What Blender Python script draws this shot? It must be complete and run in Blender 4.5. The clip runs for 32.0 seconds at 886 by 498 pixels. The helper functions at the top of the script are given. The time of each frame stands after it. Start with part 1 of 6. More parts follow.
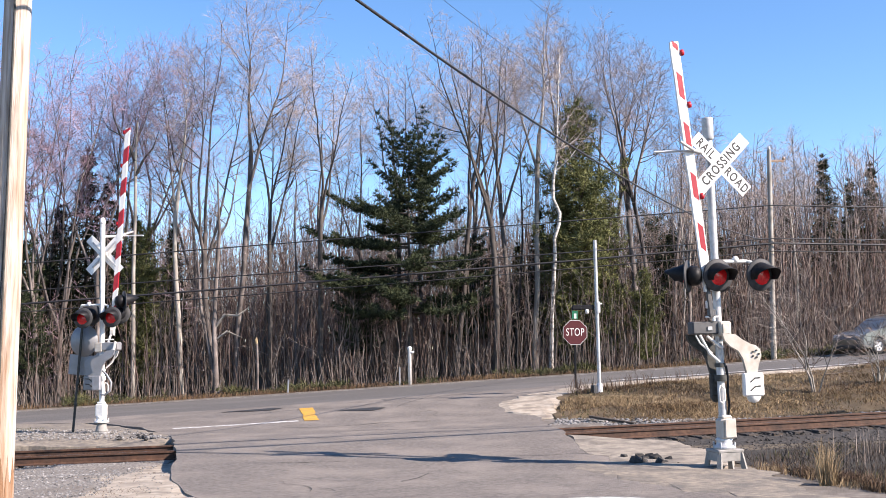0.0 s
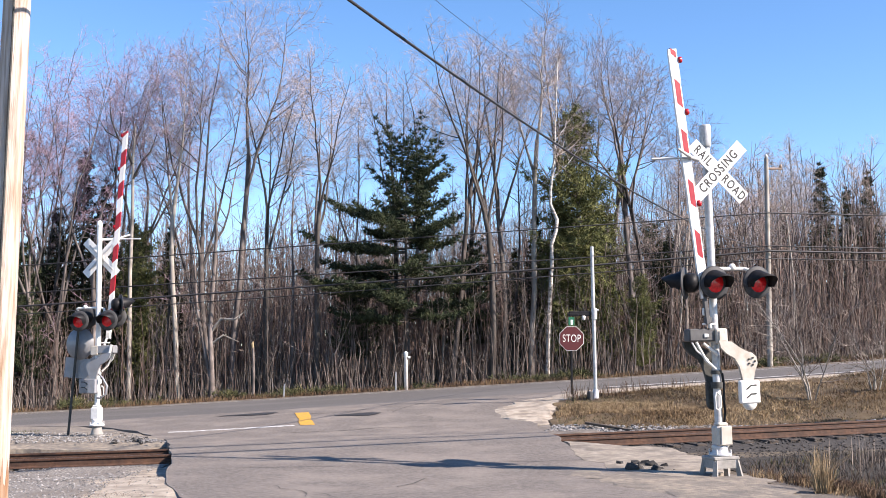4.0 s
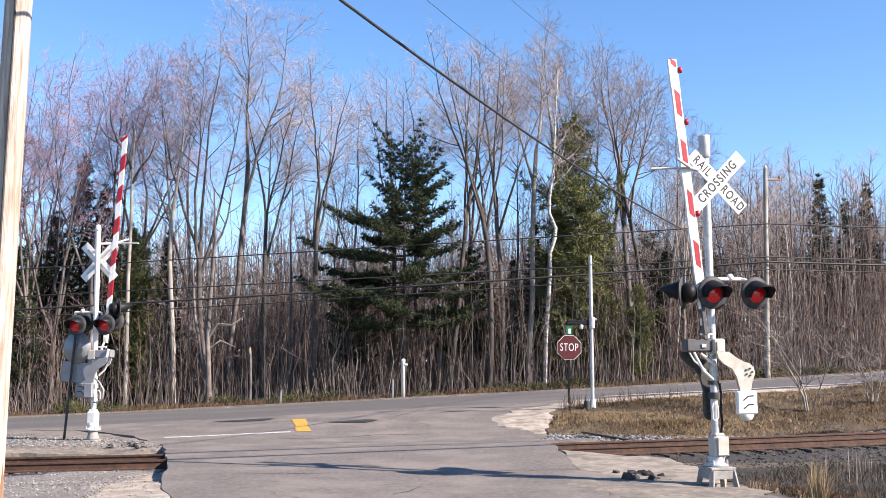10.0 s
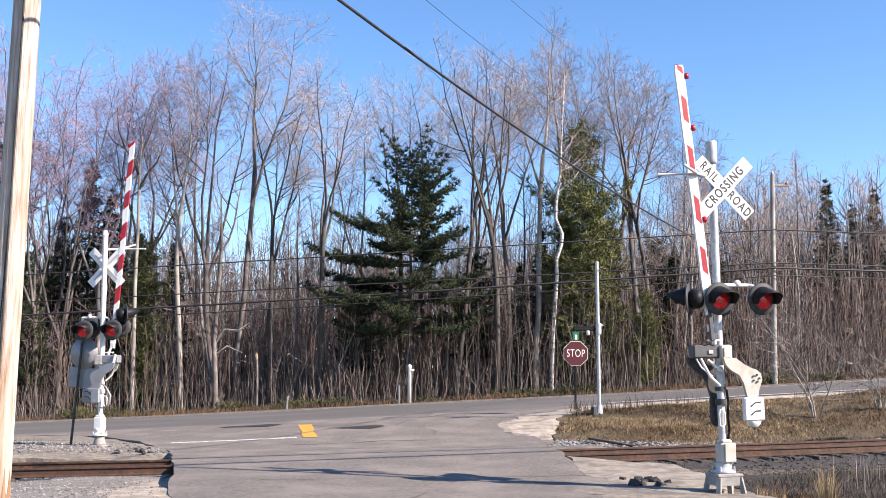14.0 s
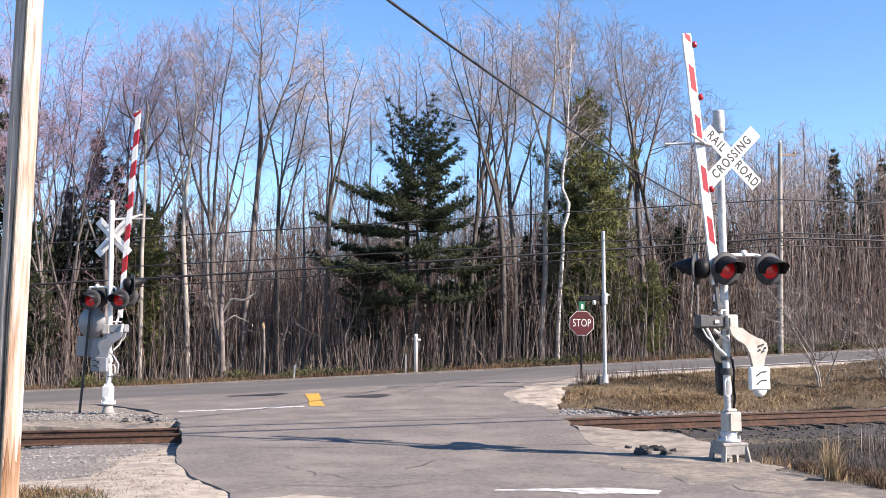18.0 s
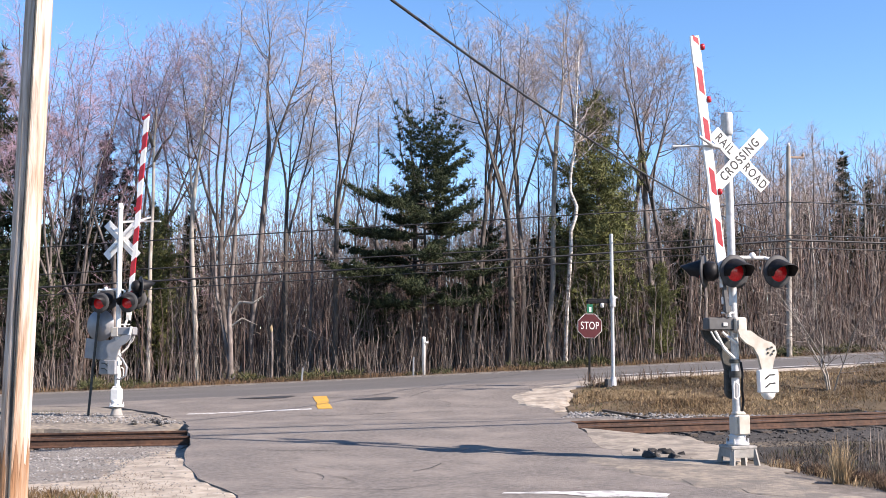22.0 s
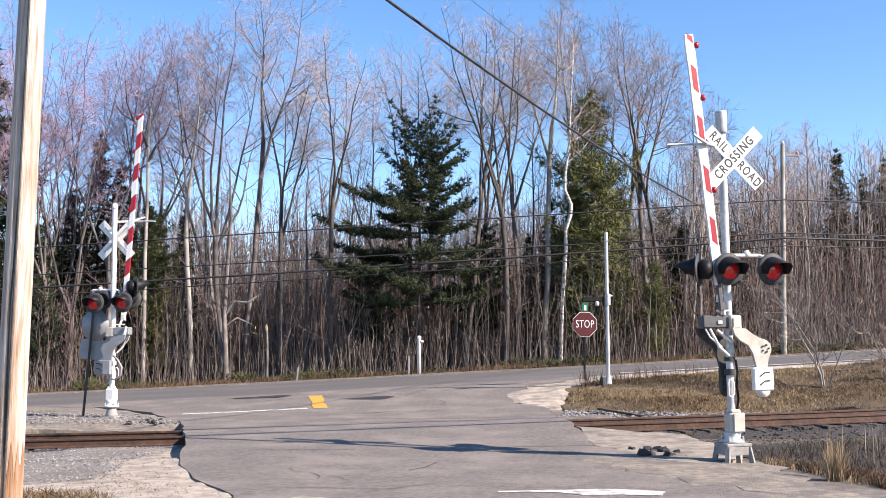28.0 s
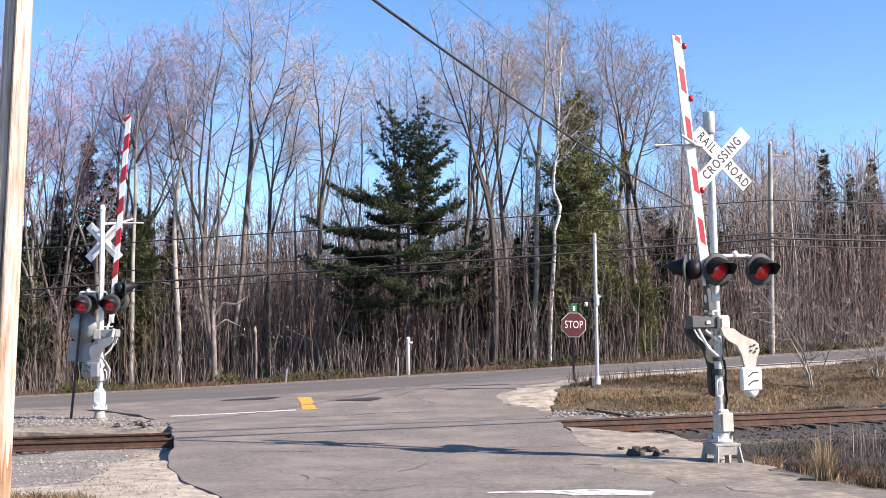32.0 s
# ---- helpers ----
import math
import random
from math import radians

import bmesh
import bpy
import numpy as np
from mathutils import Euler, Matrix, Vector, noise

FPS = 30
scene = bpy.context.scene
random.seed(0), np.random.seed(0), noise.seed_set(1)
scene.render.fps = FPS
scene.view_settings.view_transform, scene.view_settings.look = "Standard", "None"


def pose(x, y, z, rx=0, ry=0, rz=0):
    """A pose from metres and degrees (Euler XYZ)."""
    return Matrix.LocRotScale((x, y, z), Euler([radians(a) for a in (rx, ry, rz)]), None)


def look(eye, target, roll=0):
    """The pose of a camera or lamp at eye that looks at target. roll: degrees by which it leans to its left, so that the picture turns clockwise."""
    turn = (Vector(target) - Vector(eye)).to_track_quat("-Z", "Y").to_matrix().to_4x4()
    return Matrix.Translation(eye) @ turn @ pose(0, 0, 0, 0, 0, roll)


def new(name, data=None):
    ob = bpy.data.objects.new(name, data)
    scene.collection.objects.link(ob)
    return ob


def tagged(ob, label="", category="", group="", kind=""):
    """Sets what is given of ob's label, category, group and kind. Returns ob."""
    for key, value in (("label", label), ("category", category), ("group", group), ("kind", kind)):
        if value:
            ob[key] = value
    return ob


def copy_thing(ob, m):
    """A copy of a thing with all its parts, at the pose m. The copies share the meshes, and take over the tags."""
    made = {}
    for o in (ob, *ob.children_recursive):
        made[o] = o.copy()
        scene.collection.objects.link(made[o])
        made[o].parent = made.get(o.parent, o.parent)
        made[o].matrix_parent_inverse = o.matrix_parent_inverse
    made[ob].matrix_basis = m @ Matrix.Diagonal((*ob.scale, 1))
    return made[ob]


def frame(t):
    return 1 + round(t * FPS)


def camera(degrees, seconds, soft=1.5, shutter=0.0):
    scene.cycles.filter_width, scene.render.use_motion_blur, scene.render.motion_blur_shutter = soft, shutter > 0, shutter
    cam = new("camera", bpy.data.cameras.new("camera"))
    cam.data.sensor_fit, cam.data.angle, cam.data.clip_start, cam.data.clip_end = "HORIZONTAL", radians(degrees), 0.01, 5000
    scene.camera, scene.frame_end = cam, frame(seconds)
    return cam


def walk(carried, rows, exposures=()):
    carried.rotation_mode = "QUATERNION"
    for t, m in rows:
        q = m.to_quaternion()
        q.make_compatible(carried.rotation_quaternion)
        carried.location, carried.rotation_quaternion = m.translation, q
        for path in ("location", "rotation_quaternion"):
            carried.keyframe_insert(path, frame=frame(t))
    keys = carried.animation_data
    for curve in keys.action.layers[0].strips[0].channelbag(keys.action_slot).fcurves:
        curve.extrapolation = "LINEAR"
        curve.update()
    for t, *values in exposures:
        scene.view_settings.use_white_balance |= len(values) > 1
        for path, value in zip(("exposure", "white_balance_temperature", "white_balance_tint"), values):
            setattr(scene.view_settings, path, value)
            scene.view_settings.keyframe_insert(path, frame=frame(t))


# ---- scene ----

EYE = (0.0, 0.0, 1.75)
# seconds, turn to the left, tilt up, roll (degrees): a camera held by hand on one spot
SWAY = """
0 -0.734 5.872 -0.707
0.5 -0.675 5.869 -0.642
1 -0.572 6.066 -0.422
1.5 -0.657 6.240 -0.451
2 -0.674 6.337 -0.750
2.5 -0.805 6.278 -0.768
3 -0.841 6.234 -0.667
3.5 -0.927 6.123 -0.333
5.5 -0.658 6.787 -0.525
6 -0.429 7.091 -0.529
6.5 -0.358 7.116 -0.625
7 -0.459 6.891 -0.589
7.5 -0.841 6.609 0.265
8 -1.258 6.750 0.197
8.5 -1.180 6.736 0.424
9 -1.133 6.581 0.174
9.5 -1.051 6.514 0.252
10 -0.976 6.560 0.234
10.5 -0.885 6.641 0.148
11 -0.907 6.795 0.169
11.5 -0.867 6.851 0.235
12 -0.821 6.874 0.187
12.5 -0.888 6.866 0.140
13 -0.798 6.878 0.048
13.5 -0.684 6.896 0.108
14 -0.626 6.867 0.315
14.5 -0.469 6.818 0.257
16.5 -0.207 5.587 -0.021
17 -0.128 5.559 0.242
17.5 -0.197 5.434 0.373
18 -0.298 5.251 0.360
18.5 -0.269 5.071 0.207
19 -0.091 5.141 0.292
19.5 -0.042 5.164 0.095
20 -0.045 5.142 0.124
20.5 -0.017 5.133 0.250
21 -0.075 5.160 0.415
21.5 0.086 5.290 0.391
22 0.121 5.392 0.373
22.5 0.225 5.271 0.069
23 0.000 5.083 0.000
23.5 -0.084 4.965 0.076
24 -0.047 4.925 0.366
24.5 0.053 4.982 0.404
25 0.167 4.978 0.424
25.5 0.233 4.920 0.220
27.5 -0.084 5.449 0.312
28 -0.152 5.336 0.158
28.5 -0.107 5.248 0.196
29 -0.174 5.286 0.215
29.5 -0.465 5.217 -0.120
30 -0.750 5.172 -0.110
30.5 -0.661 5.054 -0.152
31 -0.839 5.235 -0.271
31.5 -0.790 5.176 -0.191
32 -0.749 5.392 -0.042
"""
LENS = 44.84


def aim(turn, tilt, roll):
    return pose(*EYE, 90 + tilt, 0, turn) @ pose(0, 0, 0, 0, 0, roll)


cam = camera(LENS, 32.0, soft=0.9, shutter=0.1)
sway_rows = [[float(v) for v in line.split()] for line in SWAY.strip().splitlines()]
walk(cam, [(r[0], aim(r[1], r[2], r[3])) for r in sway_rows], [(0, 1.4, 6480, 16), (32, 1.4, 6480, 16)])

# ---- daylight ----
SUN_ELEVATION, SUN_AZIMUTH = radians(33.5), radians(114.7)
world = bpy.data.worlds.new("sky")
scene.world = world
world.use_nodes = True
wn = world.node_tree
sky = wn.nodes.new("ShaderNodeTexSky")
sky.sky_type, sky.sun_disc = "NISHITA", False
sky.sun_elevation, sky.sun_rotation = SUN_ELEVATION, SUN_AZIMUTH
sky.altitude, sky.air_density, sky.dust_density, sky.ozone_density = 1500.0, 1.0, 0.15, 2.0
vivid = wn.nodes.new("ShaderNodeHueSaturation")
vivid.inputs["Saturation"].default_value = 1.18
wn.links.new(sky.outputs[0], vivid.inputs["Color"])
wn.links.new(vivid.outputs[0], wn.nodes["Background"].inputs[0])
wn.nodes["Background"].inputs[1].default_value = 0.096
sun = new("sun", bpy.data.lights.new("sun", "SUN"))
sun.data.energy, sun.data.angle, sun.data.color = 5.0, radians(0.53), (1.0, 0.89, 0.77)
to_sun = Vector((math.sin(SUN_AZIMUTH) * math.cos(SUN_ELEVATION), math.cos(SUN_AZIMUTH) * math.cos(SUN_ELEVATION), math.sin(SUN_ELEVATION)))
sun.matrix_world = look(to_sun * 60, (0, 0, 0))


# ---- materials ----
def material(name, ramp, scale=8.0, rough=0.8, metal=0.0, bump=0.2, bump_scale=60.0, stain=None, stain_scale=1.2, stain_amount=0.5,
             stretch=(1, 1, 1), emit=None, by_object=0.0, by_island=0.0, coat=0.0, detail=6.0, shine=0.5):
    """Two scales of noise over a colour ramp, with stains of a second colour and a fine bump."""
    m = bpy.data.materials.new(name)
    m.use_nodes = True
    t = m.node_tree
    n, link = t.nodes, t.links.new
    out = n["Principled BSDF"]
    co = n.new("ShaderNodeTexCoord")
    mp = n.new("ShaderNodeMapping")
    mp.inputs["Scale"].default_value = stretch
    geo = n.new("ShaderNodeNewGeometry")
    link(co.outputs["Object"], mp.inputs[0])
    nz = n.new("ShaderNodeTexNoise")
    nz.inputs["Scale"].default_value, nz.inputs["Detail"].default_value = scale, detail
    link(mp.outputs[0], nz.inputs["Vector"])
    cr = n.new("ShaderNodeValToRGB")
    el = cr.color_ramp.elements
    while len(el) < len(ramp):
        el.new(0.5)
    for i, c in enumerate(ramp):
        el[i].position = 0.3 + 0.4 * i / max(1, len(ramp) - 1)
        el[i].color = (*c, 1)
    link(nz.outputs[0], cr.inputs[0])
    colour = cr.outputs[0]
    if stain:
        n2 = n.new("ShaderNodeTexNoise")
        n2.inputs["Scale"].default_value, n2.inputs["Detail"].default_value = stain_scale, 8
        link(mp.outputs[0], n2.inputs["Vector"])
        mr = n.new("ShaderNodeMapRange")
        mr.inputs[1].default_value, mr.inputs[2].default_value, mr.inputs[4].default_value = 0.45, 0.65, stain_amount
        link(n2.outputs[0], mr.inputs[0])
        mx = n.new("ShaderNodeMix")
        mx.data_type = "RGBA"
        mx.inputs[7].default_value = (*stain, 1)
        link(mr.outputs[0], mx.inputs[0])
        link(colour, mx.inputs[6])
        colour = mx.outputs[2]
    for amount, node, socket in ((by_object, "ShaderNodeObjectInfo", "Random"), (by_island, "ShaderNodeNewGeometry", "Random Per Island")):
        if amount:
            src = n.new(node)
            r2 = n.new("ShaderNodeMapRange")
            r2.inputs[3].default_value, r2.inputs[4].default_value = 1 - amount, 1 + amount
            link(src.outputs[socket], r2.inputs[0])
            hs = n.new("ShaderNodeHueSaturation")
            link(r2.outputs[0], hs.inputs["Value"])
            link(colour, hs.inputs["Color"])
            colour = hs.outputs[0]
    link(colour, out.inputs["Base Color"])
    out.inputs["Roughness"].default_value, out.inputs["Metallic"].default_value = rough, metal
    out.inputs["Coat Weight"].default_value, out.inputs["Specular IOR Level"].default_value = coat, shine
    if bump:
        bn = n.new("ShaderNodeTexNoise")
        bn.inputs["Scale"].default_value, bn.inputs["Detail"].default_value = bump_scale, 4
        link(mp.outputs[0], bn.inputs["Vector"])
        bp = n.new("ShaderNodeBump")
        bp.inputs["Strength"].default_value, bp.inputs["Distance"].default_value = bump, 0.02
        link(bn.outputs[0], bp.inputs["Height"])
        link(bp.outputs[0], out.inputs["Normal"])
    if emit:
        out.inputs["Emission Color"].default_value, out.inputs["Emission Strength"].default_value = (*emit[:3], 1), emit[3]
    return m


M = {}
M["litter"] = material("leaf_litter", [(0.044, 0.033, 0.022), (0.084, 0.0616, 0.0396), (0.123, 0.0968, 0.0616)], 3.0, 0.95, bump=0.8, bump_scale=14, stain=(0.0396, 0.0396, 0.0176), stain_scale=0.25)
M["asphalt"] = material("worn_asphalt", [(0.0947, 0.0826, 0.0729), (0.135, 0.118, 0.104), (0.185, 0.163, 0.142)], 14, 0.92, bump=0.6, bump_scale=110, stain=(0.244, 0.211, 0.18), stain_scale=0.8, stain_amount=0.5, detail=12)
M["asphalt_main"] = material("road_asphalt", [(0.066, 0.0615, 0.0575), (0.086, 0.08, 0.075), (0.107, 0.1, 0.094)], 24, 0.9, bump=0.4, bump_scale=100, stain=(0.125, 0.117, 0.11), stain_scale=0.45, stain_amount=0.6, stretch=(0.4, 1, 1))
M["patch"] = material("dark_asphalt_patch", [(0.03, 0.03, 0.03), (0.06, 0.058, 0.055)], 20, 0.9, bump=0.5)
M["sand"] = material("pale_sand", [(0.277, 0.231, 0.178), (0.343, 0.297, 0.238), (0.409, 0.363, 0.297)], 6, 0.95, bump=0.7, bump_scale=40, stain=(0.15, 0.123, 0.097), stain_scale=2.4, stain_amount=0.75, detail=12)
M["sand_dirty"] = material("trodden_dirty_sand", [(0.18, 0.155, 0.125), (0.245, 0.212, 0.17), (0.315, 0.275, 0.222)], 7, 0.95, bump=0.8, bump_scale=36, stain=(0.115, 0.1, 0.083), stain_scale=2.2, stain_amount=0.85, detail=12)
M["gravel"] = material("grey_gravel", [(0.0761, 0.067, 0.0591), (0.165, 0.15, 0.133), (0.281, 0.257, 0.226)], 22, 0.95, bump=1.0, bump_scale=30, stain=(0.118, 0.0945, 0.0719), stain_scale=1.0)
M["ballast"] = material("dirty_ballast", [(0.0106, 0.00907, 0.00785), (0.0302, 0.0266, 0.0236), (0.0727, 0.0665, 0.0605)], 16, 0.95, bump=1.0, bump_scale=26, stain=(0.0181, 0.0151, 0.0121), stain_scale=0.8)
M["darkstone"] = material("dirty_ballast_stone", [(0.01349, 0.01217, 0.01076), (0.03502, 0.03097, 0.02831), (0.0702, 0.06458, 0.05951)], 9, 0.9, bump=0.5, by_island=0.5)
M["soil"] = material("dark_weedy_soil", [(0.00986, 0.00748, 0.00552), (0.0216, 0.0167, 0.0118), (0.0393, 0.0304, 0.0196)], 5, 0.95, bump=0.9, bump_scale=22, stain=(0.0177, 0.0167, 0.00785), stain_scale=0.9)
M["dirt"] = material("grey_dirt_shoulder", [(0.101, 0.0851, 0.0707), (0.141, 0.122, 0.103), (0.192, 0.169, 0.146)], 7, 0.95, bump=0.8, bump_scale=34, stain=(0.0707, 0.0586, 0.0471), stain_scale=1.4, stain_amount=0.7)
M["stone"] = material("ballast_stone", [(0.0869, 0.0812, 0.0785), (0.162, 0.157, 0.152), (0.227, 0.216, 0.206)], 9, 0.9, bump=0.5, by_island=0.5)
M["rust"] = material("rusty_rail_steel", [(0.0322, 0.0138, 0.00762), (0.0644, 0.029, 0.0152), (0.0967, 0.0488, 0.0275)], 12, 0.8, bump=0.3, stain=(0.0193, 0.0107, 0.00762), stain_scale=3)
M["railtop"] = material("worn_rail_head", [(0.08, 0.06, 0.05), (0.2, 0.17, 0.15)], 20, 0.45, metal=0.6, bump=0.05)
M["tie"] = material("creosoted_tie", [(0.028, 0.0224, 0.0176), (0.072, 0.056, 0.044)], 12, 0.9, bump=0.6, stretch=(1, 8, 1), by_object=0.25)
M["white"] = material("weathered_white_paint", [(0.594, 0.585, 0.558), (0.666, 0.657, 0.63), (0.72, 0.711, 0.693)], 9, 0.45, bump=0.06, stain=(0.405, 0.378, 0.324), stain_scale=3, stain_amount=0.3)
M["cream"] = material("cream_cast_paint", [(0.3595, 0.3302, 0.2812), (0.4197, 0.3896, 0.3414), (0.4558, 0.4317, 0.3896)], 7, 0.5, bump=0.08, stain=(0.244, 0.202, 0.139), stain_scale=5, stain_amount=0.35)
M["signwhite"] = material("reflective_white_sheeting", [(0.666, 0.666, 0.648), (0.738, 0.738, 0.72)], 6, 0.35, bump=0.02, stain=(0.54, 0.522, 0.468), stain_scale=2, stain_amount=0.3)
M["signred"] = material("reflective_red_sheeting", [(0.264, 0.0096, 0.0176), (0.336, 0.016, 0.024)], 8, 0.4, bump=0.02)
M["stopred"] = material("stop_sign_red", [(0.05984, 0.003264, 0.00544), (0.07616, 0.00544, 0.00816)], 8, 0.6, bump=0.02)
M["black"] = material("black_enamel", [(0.006, 0.006, 0.007), (0.015, 0.015, 0.017)], 10, 0.5, bump=0.05, shine=0.15)
M["blacktext"] = material("black_lettering", [(0.015, 0.015, 0.015), (0.03, 0.03, 0.03)], 10, 0.6, bump=0)
M["galv"] = material("galvanised_steel", [(0.34, 0.348, 0.357), (0.442, 0.451, 0.459), (0.527, 0.527, 0.527)], 14, 0.5, metal=0.35, bump=0.05, stain=(0.297, 0.281, 0.255), stain_scale=2)
M["flasher"] = material("dark_grey_enamel", [(0.035, 0.036, 0.038), (0.058, 0.058, 0.06)], 10, 0.6, bump=0.05, shine=0.2)
M["signback"] = material("aluminium_sign_back", [(0.221, 0.227, 0.242), (0.279, 0.286, 0.301)], 8, 0.5, metal=0.3, bump=0.03, stain=(0.185, 0.176, 0.161), stain_scale=2)
M["darksteel"] = material("dark_steel", [(0.03, 0.032, 0.03), (0.07, 0.07, 0.065)], 12, 0.7, bump=0.1, shine=0.2)
M["greybox"] = material("grey_housing_paint", [(0.05, 0.05, 0.052), (0.078, 0.078, 0.078)], 8, 0.55, bump=0.08, stain=(0.04, 0.038, 0.036), stain_scale=3)
M["lens"] = material("red_lens", [(0.55, 0.01, 0.015), (0.75, 0.02, 0.025)], 40, 0.2, bump=0.1, coat=0.3)
M["armlens"] = material("dark_red_lens", [(0.30, 0.006, 0.01), (0.42, 0.01, 0.015)], 40, 0.25, bump=0.1, coat=0.3)
M["yellow"] = material("yellow_road_paint", [(0.465, 0.247, 0.0225), (0.54, 0.315, 0.0375)], 14, 0.8, bump=0.4, bump_scale=100, stain=(0.225, 0.165, 0.09), stain_scale=5, stain_amount=0.5)
M["lane"] = material("white_road_paint", [(0.48, 0.472, 0.456), (0.576, 0.568, 0.552)], 14, 0.8, bump=0.4, bump_scale=100, stain=(0.208, 0.2, 0.192), stain_scale=7, stain_amount=1.0)
M["polewood"] = material("weathered_pole_wood", [(0.216, 0.157, 0.113), (0.399, 0.337, 0.286), (0.542, 0.494, 0.453)], 5, 0.85, bump=0.6, bump_scale=22, stretch=(5, 5, 0.35), stain=(0.271, 0.132, 0.0522), stain_scale=0.8, stain_amount=0.6)
M["cable"] = material("black_cable", [(0.012, 0.012, 0.014), (0.025, 0.025, 0.028)], 10, 0.6, bump=0)
M["bark_grey"] = material("grey_bark", [(0.05, 0.042, 0.038), (0.105, 0.088, 0.08), (0.215, 0.185, 0.17)], 5, 0.9, bump=0.6, bump_scale=18, stretch=(1, 1, 0.35), stain=(0.03, 0.026, 0.023), stain_scale=1.5, stain_amount=0.6, by_object=0.3)
M["bark_dark"] = material("dark_bark", [(0.02738, 0.02302, 0.01966), (0.05477, 0.0467, 0.04116), (0.0929, 0.08232, 0.0714)], 5, 0.9, bump=0.7, bump_scale=18, stretch=(1, 1, 0.35), by_object=0.3)
M["bark_pale"] = material("pale_aspen_bark", [(0.1606, 0.1462, 0.1241), (0.2916, 0.2695, 0.2329), (0.3791, 0.357, 0.3205)], 4, 0.85, bump=0.4, bump_scale=18, stretch=(1, 1, 0.5), stain=(0.103, 0.0858, 0.0772), stain_scale=2, stain_amount=0.6, by_object=0.2)
M["birch"] = material("white_birch_bark", [(0.30, 0.28, 0.25), (0.46, 0.44, 0.40), (0.56, 0.54, 0.5)], 4, 0.8, bump=0.3, stretch=(1, 1, 3), stain=(0.05, 0.045, 0.04), stain_scale=2.5, stain_amount=0.8)
M["twig_grey"] = material("grey_twigs", [(0.228, 0.186, 0.186), (0.348, 0.294, 0.288)], 3, 0.9, bump=0, by_object=0.25)
# bud red, with the lavender of a lens fringe put into the colour
M["twig_red"] = material("budding_twigs_with_lens_fringe", [(0.24, 0.162, 0.204), (0.348, 0.246, 0.294)], 3, 0.9, bump=0, by_object=0.2)
M["twig_tan"] = material("tan_catkin_twigs", [(0.324, 0.252, 0.21), (0.456, 0.366, 0.306)], 3, 0.9, bump=0, by_object=0.2)
M["brush"] = material("thicket_stems", [(0.05287, 0.0345, 0.02944), (0.1061, 0.07219, 0.05962), (0.1894, 0.1316, 0.1093)], 1.2, 0.9, bump=0, by_island=0.4)
M["needle"] = material("pine_needles", [(0.0175, 0.025, 0.01562), (0.035, 0.045, 0.025), (0.06875, 0.0775, 0.035)], 1.4, 0.85, bump=0, by_island=0.4, shine=0.12)
M["needle_dark"] = material("spruce_needles", [(0.0192, 0.024, 0.015), (0.036, 0.0396, 0.0216), (0.06, 0.0576, 0.0312)], 1.6, 0.85, bump=0, by_island=0.4, shine=0.1)
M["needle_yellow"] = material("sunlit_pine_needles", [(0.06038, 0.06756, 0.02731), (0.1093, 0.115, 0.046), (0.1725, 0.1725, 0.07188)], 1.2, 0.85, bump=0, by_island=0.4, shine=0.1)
M["straw"] = material("dry_straw_grass", [(0.168, 0.123, 0.0673), (0.235, 0.179, 0.101), (0.309, 0.246, 0.151)], 2.0, 0.9, bump=0, by_island=0.35)
M["straw_pale"] = material("pale_straw_grass", [(0.199, 0.137, 0.0723), (0.275, 0.2, 0.112), (0.352, 0.266, 0.159)], 2.0, 0.9, bump=0, by_island=0.35)
M["straw_rust"] = material("rust_brown_dry_grass", [(0.0612, 0.0344, 0.0136), (0.102, 0.0627, 0.0255), (0.142, 0.0954, 0.0442)], 2.0, 0.9, bump=0, by_island=0.4)
M["dust"] = material("sand_dusted_asphalt", [(0.115, 0.102, 0.088), (0.165, 0.143, 0.116), (0.222, 0.188, 0.146), (0.27, 0.23, 0.178)], 9, 0.95, bump=0.8, bump_scale=30, stain=(0.105, 0.094, 0.083), stain_scale=1.9, stain_amount=0.85, detail=12)
M["stain_wood"] = material("rust_stained_pole_foot", [(0.16, 0.07, 0.03), (0.27, 0.14, 0.065), (0.40, 0.29, 0.20)], 4, 0.85, bump=0.6, bump_scale=22, stretch=(5, 5, 0.3), stain=(0.11, 0.06, 0.035), stain_scale=1.2, stain_amount=0.6)
M["weed_dark"] = material("dark_dead_weeds", [(0.02, 0.014, 0.011), (0.04, 0.028, 0.02), (0.07, 0.05, 0.034)], 2.0, 0.9, bump=0, by_island=0.5)
M["blot"] = material("near_black_blot", [(0.018, 0.018, 0.019), (0.034, 0.033, 0.034)], 12, 0.7, bump=0.3)
M["stem_pale"] = material("pale_sapling_stems", [(0.0821, 0.0646, 0.0532), (0.164, 0.133, 0.114), (0.279, 0.236, 0.205)], 1.6, 0.9, bump=0, by_island=0.45)
M["weed"] = material("brown_dead_weeds", [(0.0466, 0.0259, 0.0152), (0.0788, 0.0457, 0.0247), (0.108, 0.067, 0.0329)], 2.0, 0.9, bump=0, by_island=0.4)
M["moss"] = material("low_green_growth", [(0.0263, 0.0309, 0.00995), (0.0498, 0.0525, 0.0166), (0.0878, 0.0803, 0.0304)], 1.5, 0.9, bump=0, by_island=0.4)
M["turf"] = material("rough_turf", [(0.048, 0.031, 0.013), (0.085, 0.056, 0.026), (0.145, 0.104, 0.052)], 1.3, 0.95, bump=0.8, bump_scale=20, stain=(0.05, 0.036, 0.018), stain_scale=0.5, stain_amount=0.7, detail=12)
M["rubble"] = material("broken_asphalt", [(0.012, 0.011, 0.011), (0.04, 0.037, 0.034)], 14, 0.9, bump=0.5, by_object=0.3)
